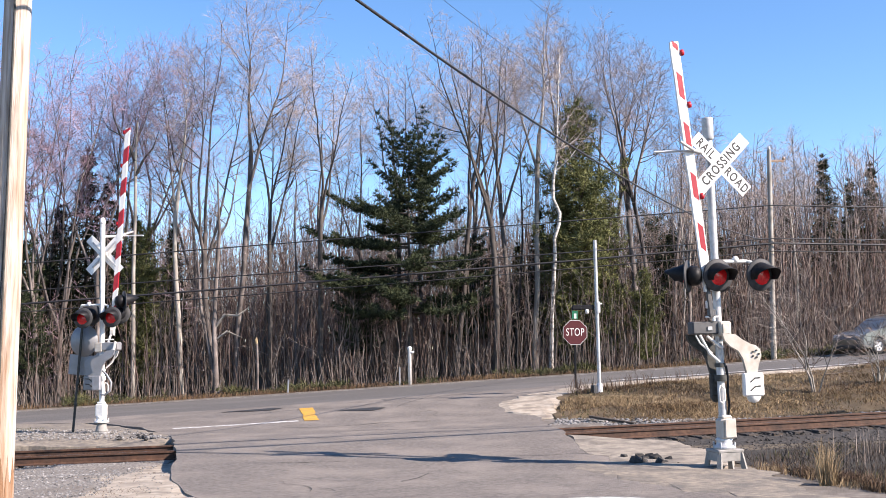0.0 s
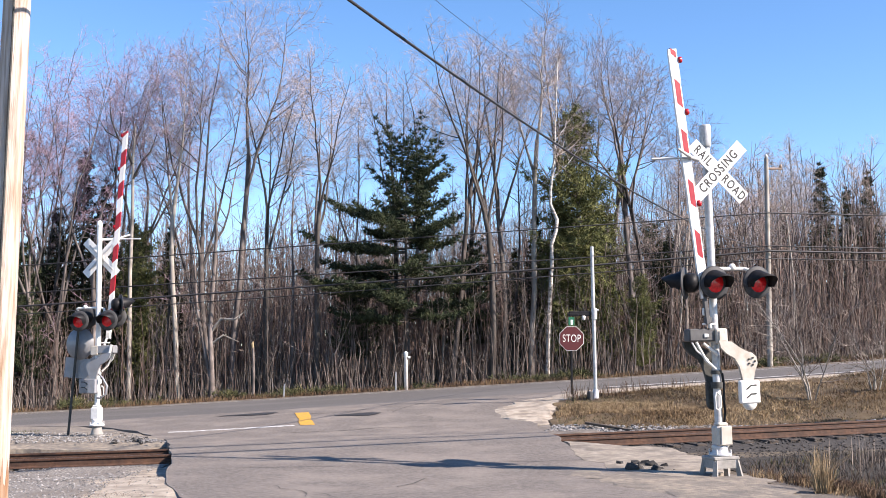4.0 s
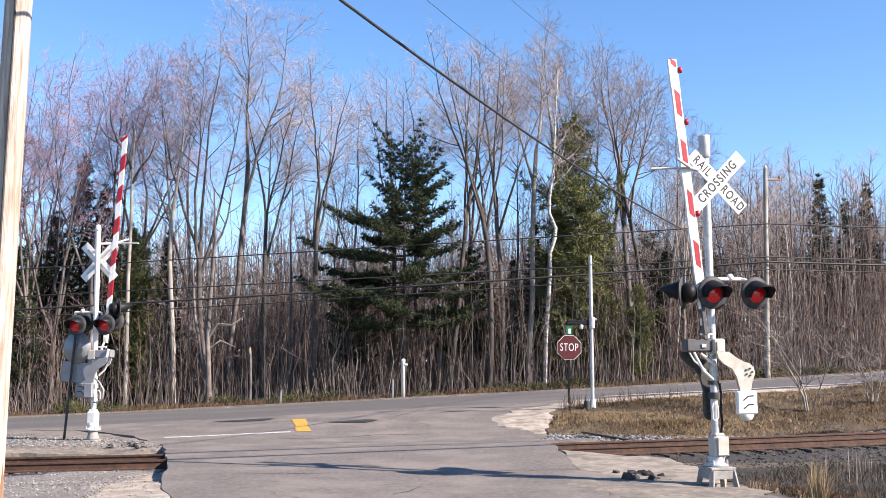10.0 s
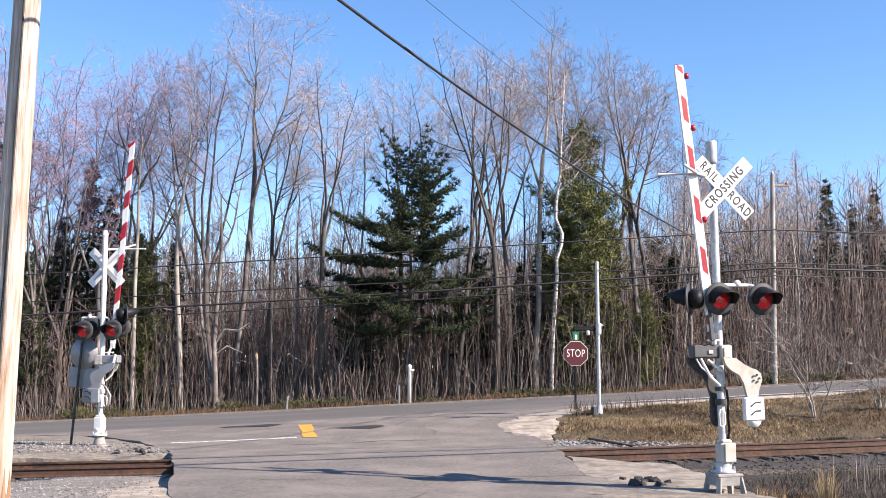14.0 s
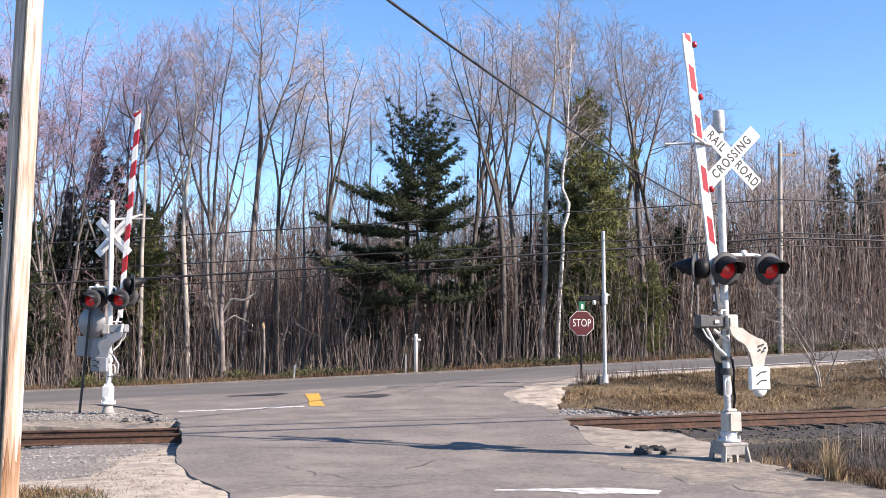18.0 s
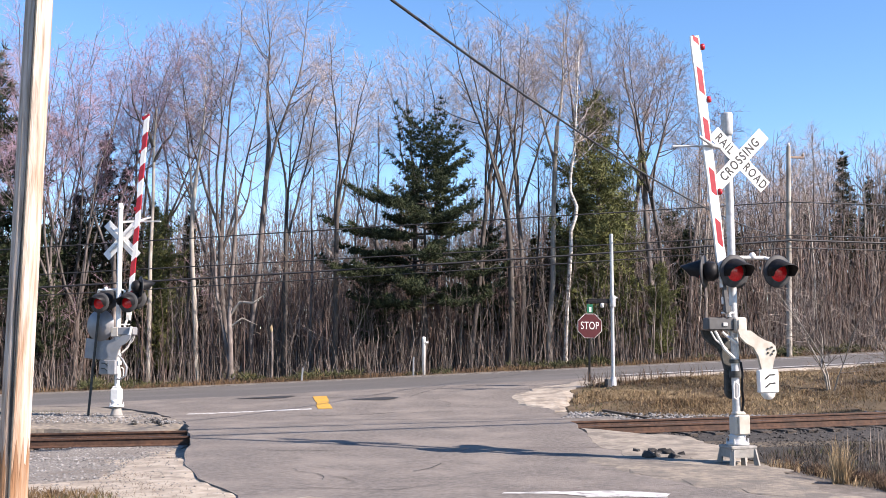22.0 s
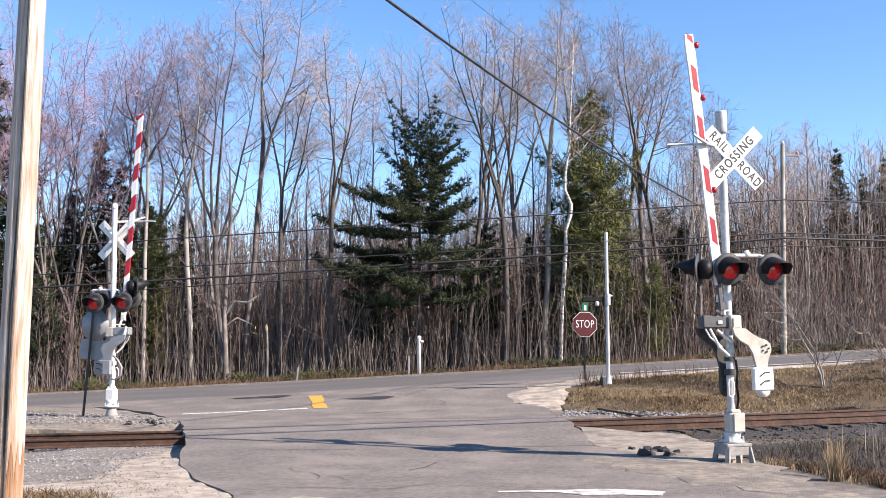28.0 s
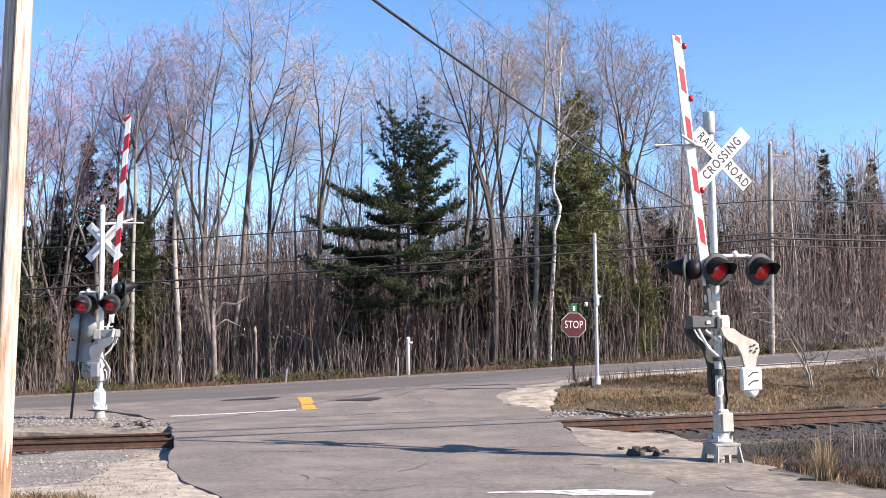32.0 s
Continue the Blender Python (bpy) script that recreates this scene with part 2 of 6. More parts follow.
M["carsilver"] = material("silver_car_paint", [(0.1323, 0.1403, 0.138), (0.1725, 0.1805, 0.1782)], 2, 0.28, metal=0.6, bump=0, coat=0.7)
M["carblack"] = material("black_truck_paint", [(0.003, 0.003, 0.005), (0.006, 0.006, 0.009)], 2, 0.3, bump=0, shine=0.08)
M["carglass"] = material("tinted_car_glass", [(0.012, 0.014, 0.016), (0.02, 0.022, 0.024)], 2, 0.25, bump=0, shine=0.06)
M["plastic"] = material("dark_plastic_trim", [(0.02, 0.02, 0.02), (0.04, 0.04, 0.04)], 8, 0.7, bump=0.1)
M["tyre"] = material("tyre_rubber", [(0.012, 0.012, 0.012), (0.028, 0.028, 0.028)], 10, 0.85, bump=0.2)
M["alloy"] = material("bright_alloy_rim", [(0.497, 0.505, 0.513), (0.596, 0.596, 0.604)], 6, 0.4, metal=0.1, bump=0)
M["taillight"] = material("red_tail_lamp", [(0.35, 0.01, 0.012), (0.5, 0.02, 0.02)], 6, 0.2, bump=0, coat=0.5)
M["headlight"] = material("clear_head_lamp", [(0.65, 0.66, 0.67), (0.8, 0.8, 0.8)], 6, 0.15, bump=0, coat=0.5)
M["green"] = material("green_sign_sheeting", [(0.01, 0.12, 0.06), (0.015, 0.15, 0.08)], 6, 0.45, bump=0)
M["concrete"] = material("weathered_concrete", [(0.19, 0.185, 0.169), (0.254, 0.243, 0.227), (0.296, 0.285, 0.264)], 9, 0.9, bump=0.3, stain=(0.148, 0.138, 0.116), stain_scale=2)


# ---- mesh building ----
class Shape:
    """Collects faces of one part."""

    def __init__(self):
        self.v, self.f, self.smooth = [], [], []

    def add(self, verts, faces, smooth=False):
        o = len(self.v)
        self.v += [tuple(p) for p in verts]
        self.f += [tuple(i + o for i in f) for f in faces]
        self.smooth += [smooth] * len(faces)
        return self

    def box(self, cx, cy, cz, sx, sy, sz, m=None, taper=1.0):
        vs = [Vector((cx + dx * sx / 2 * (taper if dz > 0 else 1), cy + dy * sy / 2 * (taper if dz > 0 else 1), cz + dz * sz / 2)) for dz in (-1, 1) for dy in (-1, 1) for dx in (-1, 1)]
        if m is not None:
            vs = [m @ p for p in vs]
        return self.add(vs, [(0, 2, 3, 1), (4, 5, 7, 6), (0, 1, 5, 4), (2, 6, 7, 3), (0, 4, 6, 2), (1, 3, 7, 5)])

    def slab(self, cx, cy, cz, sx, sy, sz, e=0.01, m=None):
        """A box with chamfered edges along its height and at its top and bottom."""
        hx, hy, hz = sx / 2, sy / 2, sz / 2
        e = min(e, hx * 0.8, hy * 0.8, hz * 0.8)
        ring = [(hx - e, -hy), (hx, -hy + e), (hx, hy - e), (hx - e, hy), (-hx + e, hy), (-hx, hy - e), (-hx, -hy + e), (-hx + e, -hy)]
        vs = []
        for z, k in ((-hz, e), (-hz + e, 0), (hz - e, 0), (hz, e)):
            vs += [Vector((cx + x * (1 - k / hx), cy + y * (1 - k / hy), cz + z)) for x, y in ring]
        fs = [tuple(reversed(range(8))), tuple(range(24, 32))]
        for k in range(3):
            fs += [(8 * k + i, 8 * k + (i + 1) % 8, 8 * k + 8 + (i + 1) % 8, 8 * k + 8 + i) for i in range(8)]
        if m is not None:
            vs = [m @ p for p in vs]
        return self.add(vs, fs)

    def tube(self, points, radii, n=8, caps=True, smooth=True):
        """A tapered tube along points."""
        pts = [Vector(p) for p in points]
        vs, fs = [], []
        d0 = (pts[1] - pts[0]).normalized()
        side = d0.cross(Vector((0, 0, 1)) if abs(d0.z) < 0.95 else Vector((0, 1, 0))).normalized()
        for i, p in enumerate(pts):
            d = (pts[min(i + 1, len(pts) - 1)] - pts[max(i - 1, 0)]).normalized()
            side = (side - d * side.dot(d)).normalized()
            up = d.cross(side)
            r = radii[i] if isinstance(radii, (list, tuple)) else radii
            vs += [p + (side * math.cos(a) + up * math.sin(a)) * r for a in (2 * math.pi * k / n for k in range(n))]
        for i in range(len(pts) - 1):
            fs += [(i * n + k, i * n + (k + 1) % n, (i + 1) * n + (k + 1) % n, (i + 1) * n + k) for k in range(n)]
        self.add(vs, fs, smooth)
        if caps:
            self.add(vs[:n], [tuple(reversed(range(n)))])
            self.add(vs[-n:], [tuple(range(n))])
        return self

    def prism(self, outline, y0, y1, m=None):
        """An outline in x and z, drawn out from y0 to y1 (counter-clockwise seen from -y)."""
        n = len(outline)
        vs = [Vector((x, y, z)) for y in (y0, y1) for x, z in outline]
        fs = [tuple(range(n)), tuple(reversed(range(n, 2 * n)))]
        fs += [((k + 1) % n, k, n + k, n + (k + 1) % n) for k in range(n)]
        if m is not None:
            vs = [m @ p for p in vs]
        return self.add(vs, fs)

    def lathe(self, profile, n=24, m=None, smooth=True):
        """A profile of (radius, height) turned round z."""
        vs = [Vector((r * math.cos(2 * math.pi * k / n), r * math.sin(2 * math.pi * k / n), z)) for r, z in profile for k in range(n)]
        fs = [(i * n + k, i * n + (k + 1) % n, (i + 1) * n + (k + 1) % n, (i + 1) * n + k) for i in range(len(profile) - 1) for k in range(n)]
        ring = profile[0] == profile[-1]
        if profile[0][0] > 0.001 and not ring:
            fs.append(tuple(reversed(range(n))))
        if profile[-1][0] > 0.001 and not ring:
            fs.append(tuple(range((len(profile) - 1) * n, len(profile) * n)))
        if m is not None:
            vs = [m @ p for p in vs]
        return self.add(vs, fs, smooth)

    def spike(self, a, b, r):
        """A thin twig: three sides that meet at its tip."""
        a, b = Vector(a), Vector(b)
        d = (b - a).normalized()
        s = d.orthogonal().normalized() * r
        u = d.cross(s)
        return self.add([a + s, a - s * 0.5 + u * 0.87, a - s * 0.5 - u * 0.87, b], [(0, 1, 3), (1, 2, 3), (2, 0, 3)])

    def lump(self, c, r, rng, flat=0.7):
        """A rough stone of 20 faces."""
        if r < 0.05:
            vs = [(c[0] + dx * r * rng.uniform(0.6, 1.1), c[1] + dy * r * rng.uniform(0.6, 1.1), c[2] + dz * r * flat * rng.uniform(0.6, 1.1)) for dx, dy, dz in ((1, 0.3, 0.2), (-0.2, 1, -0.2), (-1, -0.2, 0.3), (0.2, -1, -0.1), (0.2, 0.1, 1), (0, 0, -1))]
            return self.add(vs, [(0, 1, 4), (1, 2, 4), (2, 3, 4), (3, 0, 4), (1, 0, 5), (2, 1, 5), (3, 2, 5), (0, 3, 5)])
        g = (1 + 5 ** 0.5) / 2
        raw = [(-1, g, 0), (1, g, 0), (-1, -g, 0), (1, -g, 0), (0, -1, g), (0, 1, g), (0, -1, -g), (0, 1, -g), (g, 0, -1), (g, 0, 1), (-g, 0, -1), (-g, 0, 1)]
        fs = [(0, 11, 5), (0, 5, 1), (0, 1, 7), (0, 7, 10), (0, 10, 11), (1, 5, 9), (5, 11, 4), (11, 10, 2), (10, 7, 6), (7, 1, 8),
              (3, 9, 4), (3, 4, 2), (3, 2, 6), (3, 6, 8), (3, 8, 9), (4, 9, 5), (2, 4, 11), (6, 2, 10), (8, 6, 7), (9, 8, 1)]
        q = Euler((rng.random() * 6, rng.random() * 6, rng.random() * 6)).to_matrix()
        vs = []
        for p in raw:
            p = q @ (Vector(p) / 1.9 * r * rng.uniform(0.65, 1.15))
            vs.append((c[0] + p.x, c[1] + p.y, c[2] + p.z * flat))
        return self.add(vs, fs)

    def mesh(self, name, mat):
        me = bpy.data.meshes.new(name)
        me.from_pydata(self.v, [], self.f)
        me.polygons.foreach_set("use_smooth", self.smooth)
        me.materials.append(mat)
        me.update()
        return me


def part(name, shape, mat, parent=None, label="", m=None):
    ob = new(name, shape.mesh(name, mat) if isinstance(shape, Shape) else shape)
    if parent is not None:
        ob.parent = parent
    if m is not None:
        ob.matrix_local = m
    if label:
        ob["label"] = label
    return ob


def thing(name, m, label, category, group="", kind=""):
    ob = new(name)
    ob.empty_display_size = 0.2
    ob.matrix_world = m
    return tagged(ob, label, category, group, kind)


def lettering(name, words, size, mat, parent, m, depth=0.002, bold=0.003, gap=1.0):
    cu = bpy.data.curves.new(name, "FONT")
    cu.body, cu.size, cu.extrude, cu.offset = words, size, depth, bold
    cu.align_x, cu.align_y, cu.space_character = "CENTER", "CENTER", gap
    tmp = new(name, cu)
    me = bpy.data.meshes.new_from_object(tmp.evaluated_get(bpy.context.evaluated_depsgraph_get()))
    bpy.data.objects.remove(tmp)
    me.materials.clear()
    me.materials.append(mat)
    return part(name, me, mat, parent, m=m)


# ---- the lie of the land ----
def step(a, b, x):
    k = min(1.0, max(0.0, (x - a) / (b - a)))
    return k * k * (3 - 2 * k)


def track_y(x):
    """The middle of the railway track."""
    return 22.75 + 0.17 * x + 0.006 * x * x * (1 if abs(x) < 12 else 12 / abs(x))


def rail_z(x):
    """The height of the rail heads."""
    return 0.15 + 0.9 * math.tanh(x / 45)


def road_bend(x):
    """How far the main road swings away beyond the crossing."""
    d = min(max(0.0, x - 7), 25)
    return 0.016 * d * d + max(0.0, x - 32) * 0.8


def road_plane(x, y):
    return 0.68 + 0.0545 * 45 * math.tanh(x / 45) + 0.008 * (y - 46)


def land(x, y):
    """The height of roads and ground, before ballast and hump."""
    z = road_plane(x, y) * step(24, 36, y) + 0.0 * (1 - step(24, 36, y))
    if y > 46:
        z += 0.02 * (min(y, 120) - 46)
    z -= 0.05 * step(-3, -5.5, x) * step(21, 18, y)
    z += 0.12 * step(2.5, 5, x) * step(26.5, 30, y) * step(36, 33, y)
    return z


def bank_z(x, y):
    """The uneven weedy bank between track and road."""
    return land(x, y) + 0.13 * noise.noise((x * 0.55, y * 0.8, 5)) + 0.06 * noise.noise((x * 1.7, y * 1.9, 6))


def hump(x, y):
    """The side road, raised to the rail heads at the crossing."""
    d = y - track_y(x)
    k = math.exp(-(d / 3.4) ** 2)
    return land(x, y) * (1 - k) + rail_z(x) * k


def sheet(name, outline, height, mat, label, cell=0.8, lift=0.0, skirt=0.05, kind="structure", category="", feather=0.0):
    """A sheet with a ragged or straight outline, cut on a grid and laid on a height function, with a rim."""
    bm = bmesh.new()
    bm.faces.new([bm.verts.new((x, y, 0)) for x, y in outline])
    xs, ys = [p[0] for p in outline], [p[1] for p in outline]
    for lo, hi, axis in ((min(xs), max(xs), 0), (min(ys), max(ys), 1)):
        k = max(1, int((hi - lo) / cell))
        for i in range(1, k):
            co, no = [0, 0, 0], [0, 0, 0]
            co[axis], no[axis] = lo + (hi - lo) * i / k, 1
            bmesh.ops.bisect_plane(bm, geom=bm.verts[:] + bm.edges[:] + bm.faces[:], plane_co=co, plane_no=no)
    for v in bm.verts:
        v.co.z = height(v.co.x, v.co.y) + lift
    if feather:
        for v in bm.verts:
            if v.is_boundary:
                v.co.z -= feather
    if skirt:
        rim = [e for e in bm.edges if e.is_boundary]
        got = bmesh.ops.extrude_edge_only(bm, edges=rim)
        for v in got["geom"]:
            if isinstance(v, bmesh.types.BMVert):
                v.co.z -= skirt
    bmesh.ops.recalc_face_normals(bm, faces=bm.faces)
    if sum(f.normal.z * f.calc_area() for f in bm.faces) < 0:
        bmesh.ops.reverse_faces(bm, faces=bm.faces)
    me = bpy.data.meshes.new(name)
    bm.to_mesh(me)
    bm.free()
    me.materials.append(mat)
    return tagged(new(name, me), label, category, "", kind)


def ragged(points, size, spacing, seed, closed=True):
    """Points along a line or ring, with small uneven bays."""
    out = []
    n = len(points)
    for i in range(n if closed else n - 1):
        a, b = Vector(points[i]), Vector(points[(i + 1) % n])
        k = max(1, int((b - a).length / spacing))
        side = Vector((-(b - a).y, (b - a).x)).normalized()
        for j in range(k):
            p = a.lerp(b, j / k)
            p += side * size * (noise.noise((p.x * 0.9, p.y * 0.9, seed)) + 0.6 * noise.noise((p.x * 3.1, p.y * 3.1, seed)))
            out.append((p.x, p.y))
    if not closed:
        out.append(tuple(points[-1]))
    return out


def inside(poly, x, y):
    odd, j = False, len(poly) - 1
    for i in range(len(poly)):
        if (poly[i][1] > y) != (poly[j][1] > y) and x < (poly[j][0] - poly[i][0]) * (y - poly[i][1]) / (poly[j][1] - poly[i][1]) + poly[i][0]:
            odd = not odd
        j = i
    return odd


def scatter(rng, poly):
    """A random place inside an outline."""
    xs, ys = [p[0] for p in poly], [p[1] for p in poly]
    while True:
        x, y = rng.uniform(min(xs), max(xs)), rng.uniform(min(ys), max(ys))
        if inside(poly, x, y):
            return x, y


# ---- ground, roads, track ----
def sink(x, y):
    z = land(x, y) - 0.06
    d = abs(y - track_y(x))
    if d < 5:
        z = min(z, rail_z(x) - 0.30) * (1 - step(2.6, 5, d)) + z * step(2.6, 5, d)
    return z


def bed(x, y):
    """The ballast under and beside the track."""
    d = abs(y - track_y(x))
    return rail_z(x) - 0.21 - 0.16 * step(1.35, 2.3, d)


def yard(x, y):
    return max(sink(x, y), bed(x, y) - 0.02)


def build_ground():
    bm = bmesh.new()
    xs = [-2600, -900, -400, -200, -120] + [-80 + 1.0 * i for i in range(161)] + [120, 200, 400, 900, 2600]
    ys = [-2600, -900, -300, -100, -40, -15] + [0.8 * i for i in range(100)] + [85, 95, 110, 130, 170, 300, 900, 2600]
    rows = [[bm.verts.new((x, y, sink(x, y) + 0.03 * noise.noise((x * 0.4, y * 0.4, 2)))) for x in xs] for y in ys]
    for a, b in zip(rows, rows[1:]):
        for i in range(len(xs) - 1):
            bm.faces.new((a[i], a[i + 1], b[i + 1], b[i]))
    me = bpy.data.meshes.new("ground")
    bm.to_mesh(me)
    bm.free()
    me.materials.append(M["litter"])
    tagged(new("ground", me), "brown leaf litter and bare soil under the woods", "ground", "", "structure")


ROAD_FAR, ROAD_NEAR = 46.0, 35.0
# the mouth of the side road, from the near end round to the main road
SIDE_LEFT = [(-1.6, 6.0), (-2.0, 11.0), (-2.45, 12.9), (-3.3, 14.6), (-4.2, 17.6), (-4.75, 20.4), (-5.3, 22.6), (-6.0, 25.2), (-7.6, 28.6), (-9.8, 31.4), (-13.0, 33.4)]
SIDE_RIGHT = [(5.8, 35.0), (3.6, 32.4), (3.0, 30.2), (2.8, 27.2), (2.75, 24.6), (2.7, 22.0), (3.0, 19.0), (3.9, 16.0), (4.4, 13.0), (4.2, 6.0)]


def build_roads():
    far = [(x, ROAD_FAR + 0.35 * math.sin(x * 0.07) + road_bend(x)) for x in (-400, -200, -100, -60, -40, -25, -15, -8, 0, 8, 12, 16, 20, 24, 28, 32, 40, 60, 100, 200, 400)]
    near = [(x, y + road_bend(x)) for x, y in ((400, 36), (200, 36), (100, 36), (60, 36), (40, 36), (30, 35.8), (24, 35.5), (18, 35.0), (11, 34.6), (5.2, 34.2))]
    main = far + near + [(-13.0, 33.2), (-25, 33.0), (-60, 33.4), (-120, 34), (-400, 34)]
    sheet("road", ragged(main, 0.06, 4.0, 3), land, M["asphalt_main"], "grey worn asphalt main road", 2.0, 0.015, 0.12)
    side = SIDE_LEFT + [(-13.0, 34.2), (5.2, 35.4)] + SIDE_RIGHT
    sheet("side_road", ragged(side, 0.09, 0.5, 5), hump, M["asphalt"], "cracked pale grey asphalt side road over the crossing", 0.6, 0.03, 0.16)
    # paint
    sheet("stop_line", ragged([(0.7, 13.2), (1.15, 13.16), (1.45, 13.16), (1.7, 12.9), (2.2, 12.96), (2.65, 12.92), (2.75, 13.25), (2.35, 13.46), (1.9, 13.5), (1.5, 13.42), (1.1, 13.34), (0.75, 13.27)], 0.09, 0.06, 8), hump, M["lane"], "worn white stop line on asphalt", 0.5, 0.036, 0)
    sheet("stop_line_far", ragged([(-6.6, 27.7), (-3.5, 28.9), (-3.6, 29.2), (-6.6, 28.0)], 0.05, 0.2, 9), hump, M["lane"], "worn white stop line on asphalt", 0.5, 0.036, 0)
    sheet("centre_line", ragged([(-3.38, 29.0), (-3.0, 29.0), (-3.58, 32.8), (-3.96, 32.8)], 0.05, 0.12, 10), hump, M["yellow"], "yellow centre line paint on asphalt", 0.8, 0.04, 0)
    sheet("edge_line", [(x, 36.2 + road_bend(x)) for x in (6, 10, 14, 18, 22, 26, 30, 36, 60)] + [(x, 36.6 + road_bend(x)) for x in (60, 36, 30, 26, 22, 18, 14, 10, 6)], land, M["lane"], "white edge line of the main road", 1, 0.045, 0)
    sheet("edge_line", [(x, 45.3 + road_bend(x)) for x in (-100, 0, 7, 11, 15, 19, 23, 28, 34, 60)] + [(x, 45.42 + road_bend(x)) for x in (60, 34, 28, 23, 19, 15, 11, 7, 0, -100)], land, M["lane"], "white edge line of the main road", 2, 0.03, 0)
    # sand and gravel shoulders
    sheet("sand_shoulder", ragged([(2.75, 27.9), (2.35, 28.8), (1.95, 29.8), (1.8, 30.8), (2.1, 31.8), (2.9, 32.8), (5.0, 33.9), (11, 34.9), (18, 37.2), (26, 41.2), (26, 40.2), (18, 36.3), (11, 34.0), (5.6, 33.0), (3.7, 31.2), (3.4, 29.4), (3.2, 28.0)], 0.22, 0.25, 12), hump, M["sand"], "pale sand shoulder beside the road", 0.4, 0.062, 0.1, feather=0.045)
    sheet("sand_apron", ragged([(2.75, 21.9), (4.5, 20.6), (5.0, 19.2), (4.8, 17.4), (4.25, 16.5), (3.6, 16.8), (3.1, 17.5), (2.75, 19.0)], 0.25, 0.2, 13), hump, M["sand_dirty"], "pale trodden sand beside the crossing", 0.4, 0.048, 0.1, feather=0.014)
    sheet("dirt_shoulder", ragged([(2.9, 18.6), (4.8, 18.0), (5.6, 16.6), (7.4, 14.4), (9.5, 11.0), (9.5, 8.0), (4.0, 8.0), (3.8, 12.0), (3.4, 15.6)], 0.25, 0.4, 19), lambda x, y: land(x, y), M["dirt"], "grey dirt shoulder of the side road", 0.5, -0.018, 0.1, feather=0.03)
    sheet("sand_dust", ragged([(2.5, 18.4), (2.9, 17.6), (3.6, 16.7), (4.3, 16.5), (5.0, 16.9), (4.9, 15.4), (5.0, 13.6), (5.3, 11.0), (4.6, 11.0), (4.0, 12.8), (3.4, 14.0), (2.7, 15.2), (2.3, 16.6), (2.35, 18.0)], 0.35, 0.14, 41), hump, M["dust"], "sand trodden over the edge of the asphalt", 0.5, 0.042, 0, feather=0.012)
    # two near-black patches laid on the side road
    for k, (x, y, w) in enumerate(((-5.5, 33.2, 0.95), (-2.05, 31.4, 0.7))):
        sheet("tar_patch", ragged([(x - w, y - 0.15), (x - 0.3, y - 0.3), (x + w * 0.6, y - 0.5), (x + w, y + 0.1), (x + w * 0.5, y + 0.35), (x - 0.2, y + 0.15)], 0.12, 0.25, 30 + k), hump, M["blot"], "dark patch on the asphalt", 0.5, 0.045, 0)
    sheet("sand_spill", ragged([(-2.1, 12.4), (-1.6, 12.8), (-1.0, 12.5), (-0.7, 11.8), (-0.8, 10.5), (-2.2, 10.5)], 0.15, 0.25, 23), hump, M["sand"], "pale sand spilled over the asphalt", 0.5, 0.036, 0)
    sheet("sand_verge", ragged([(-4.8, 20.9), (-6.6, 20.4), (-7.0, 15.6), (-13, 14.6), (-13, 9.0), (-2.0, 9.0), (-2.2, 12.9), (-3.1, 14.5), (-4.0, 17.5)], 0.12, 0.35, 14), yard, M["sand"], "pale sand at the broken road edge", 0.5, 0.085, 0.05, feather=0.03)
    sheet("sand_island", ragged([(-5.6, 24.8), (-6.4, 26.2), (-7.9, 28.6), (-10.1, 31.5), (-13.2, 33.5), (-30, 33.3), (-30, 25.6), (-15, 24.2), (-9.0, 24.4), (-6.5, 24.2)], 0.25, 0.5, 15), lambda x, y: land(x, y) - 0.16 * (1 - step(1.9, 3.6, y - track_y(x))), M["dust"], "pale sand and gravel strip between track and road", 0.8, 0.045, 0.1, feather=0.02)
    sheet("turf_bank", ragged([(2.9, 27.0), (3.0, 29.2), (3.6, 31.8), (5.6, 33.1), (11, 33.6), (18, 35.9), (26, 40.0), (40, 50), (60, 60), (60, 32), (30, 30), (16, 28.6), (10, 26.9), (6, 26.4)], 0.3, 0.6, 16), bank_z, M["turf"], "rough weedy bank between track and road", 0.45, 0.05, 0.15, feather=0.13)
    sheet("far_shoulder", ragged([(x, 45.9 + 0.35 * math.sin(x * 0.07) + road_bend(x)) for x in (-60, -40, -25, -15, -8, 0, 8, 12, 16, 20, 24, 28)] + [(x, 46.75 + road_bend(x)) for x in (28, 24, 20, 16, 12, 8, 0, -8, -15, -25, -40, -60)], 0.14, 0.5, 51), land, M["dirt"], "narrow gravelly shoulder along the far edge of the road", 1.0, 0.03, 0.05)
    sheet("turf_verge", ragged([(-60, 46.6), (-25, 46.5), (0, 46.4), (8, 46.4), (16, 47.9), (25, 51.4), (34, 58), (34, 62), (25, 54.5), (16, 50.5), (8, 48.8), (0, 48.6), (-25, 48.8), (-60, 49)], 0.3, 1.0, 17), lambda x, y: land(x, y), M["turf"], "rough turf verge along the wood", 1.5, 0.0, 0.1, feather=0.03)
    sheet("turf_near", ragged([(5.5, 16.8), (5.0, 18.6), (5.2, 20.4), (8.0, 21.6), (12, 22.8), (20, 26), (24, 26), (24, 8), (7.6, 10), (6.6, 13.6), (5.6, 15.6)], 0.3, 0.5, 18), yard, M["soil"], "dark weedy soil beside the crossing", 0.8, 0.035, 0.1, feather=0.03)


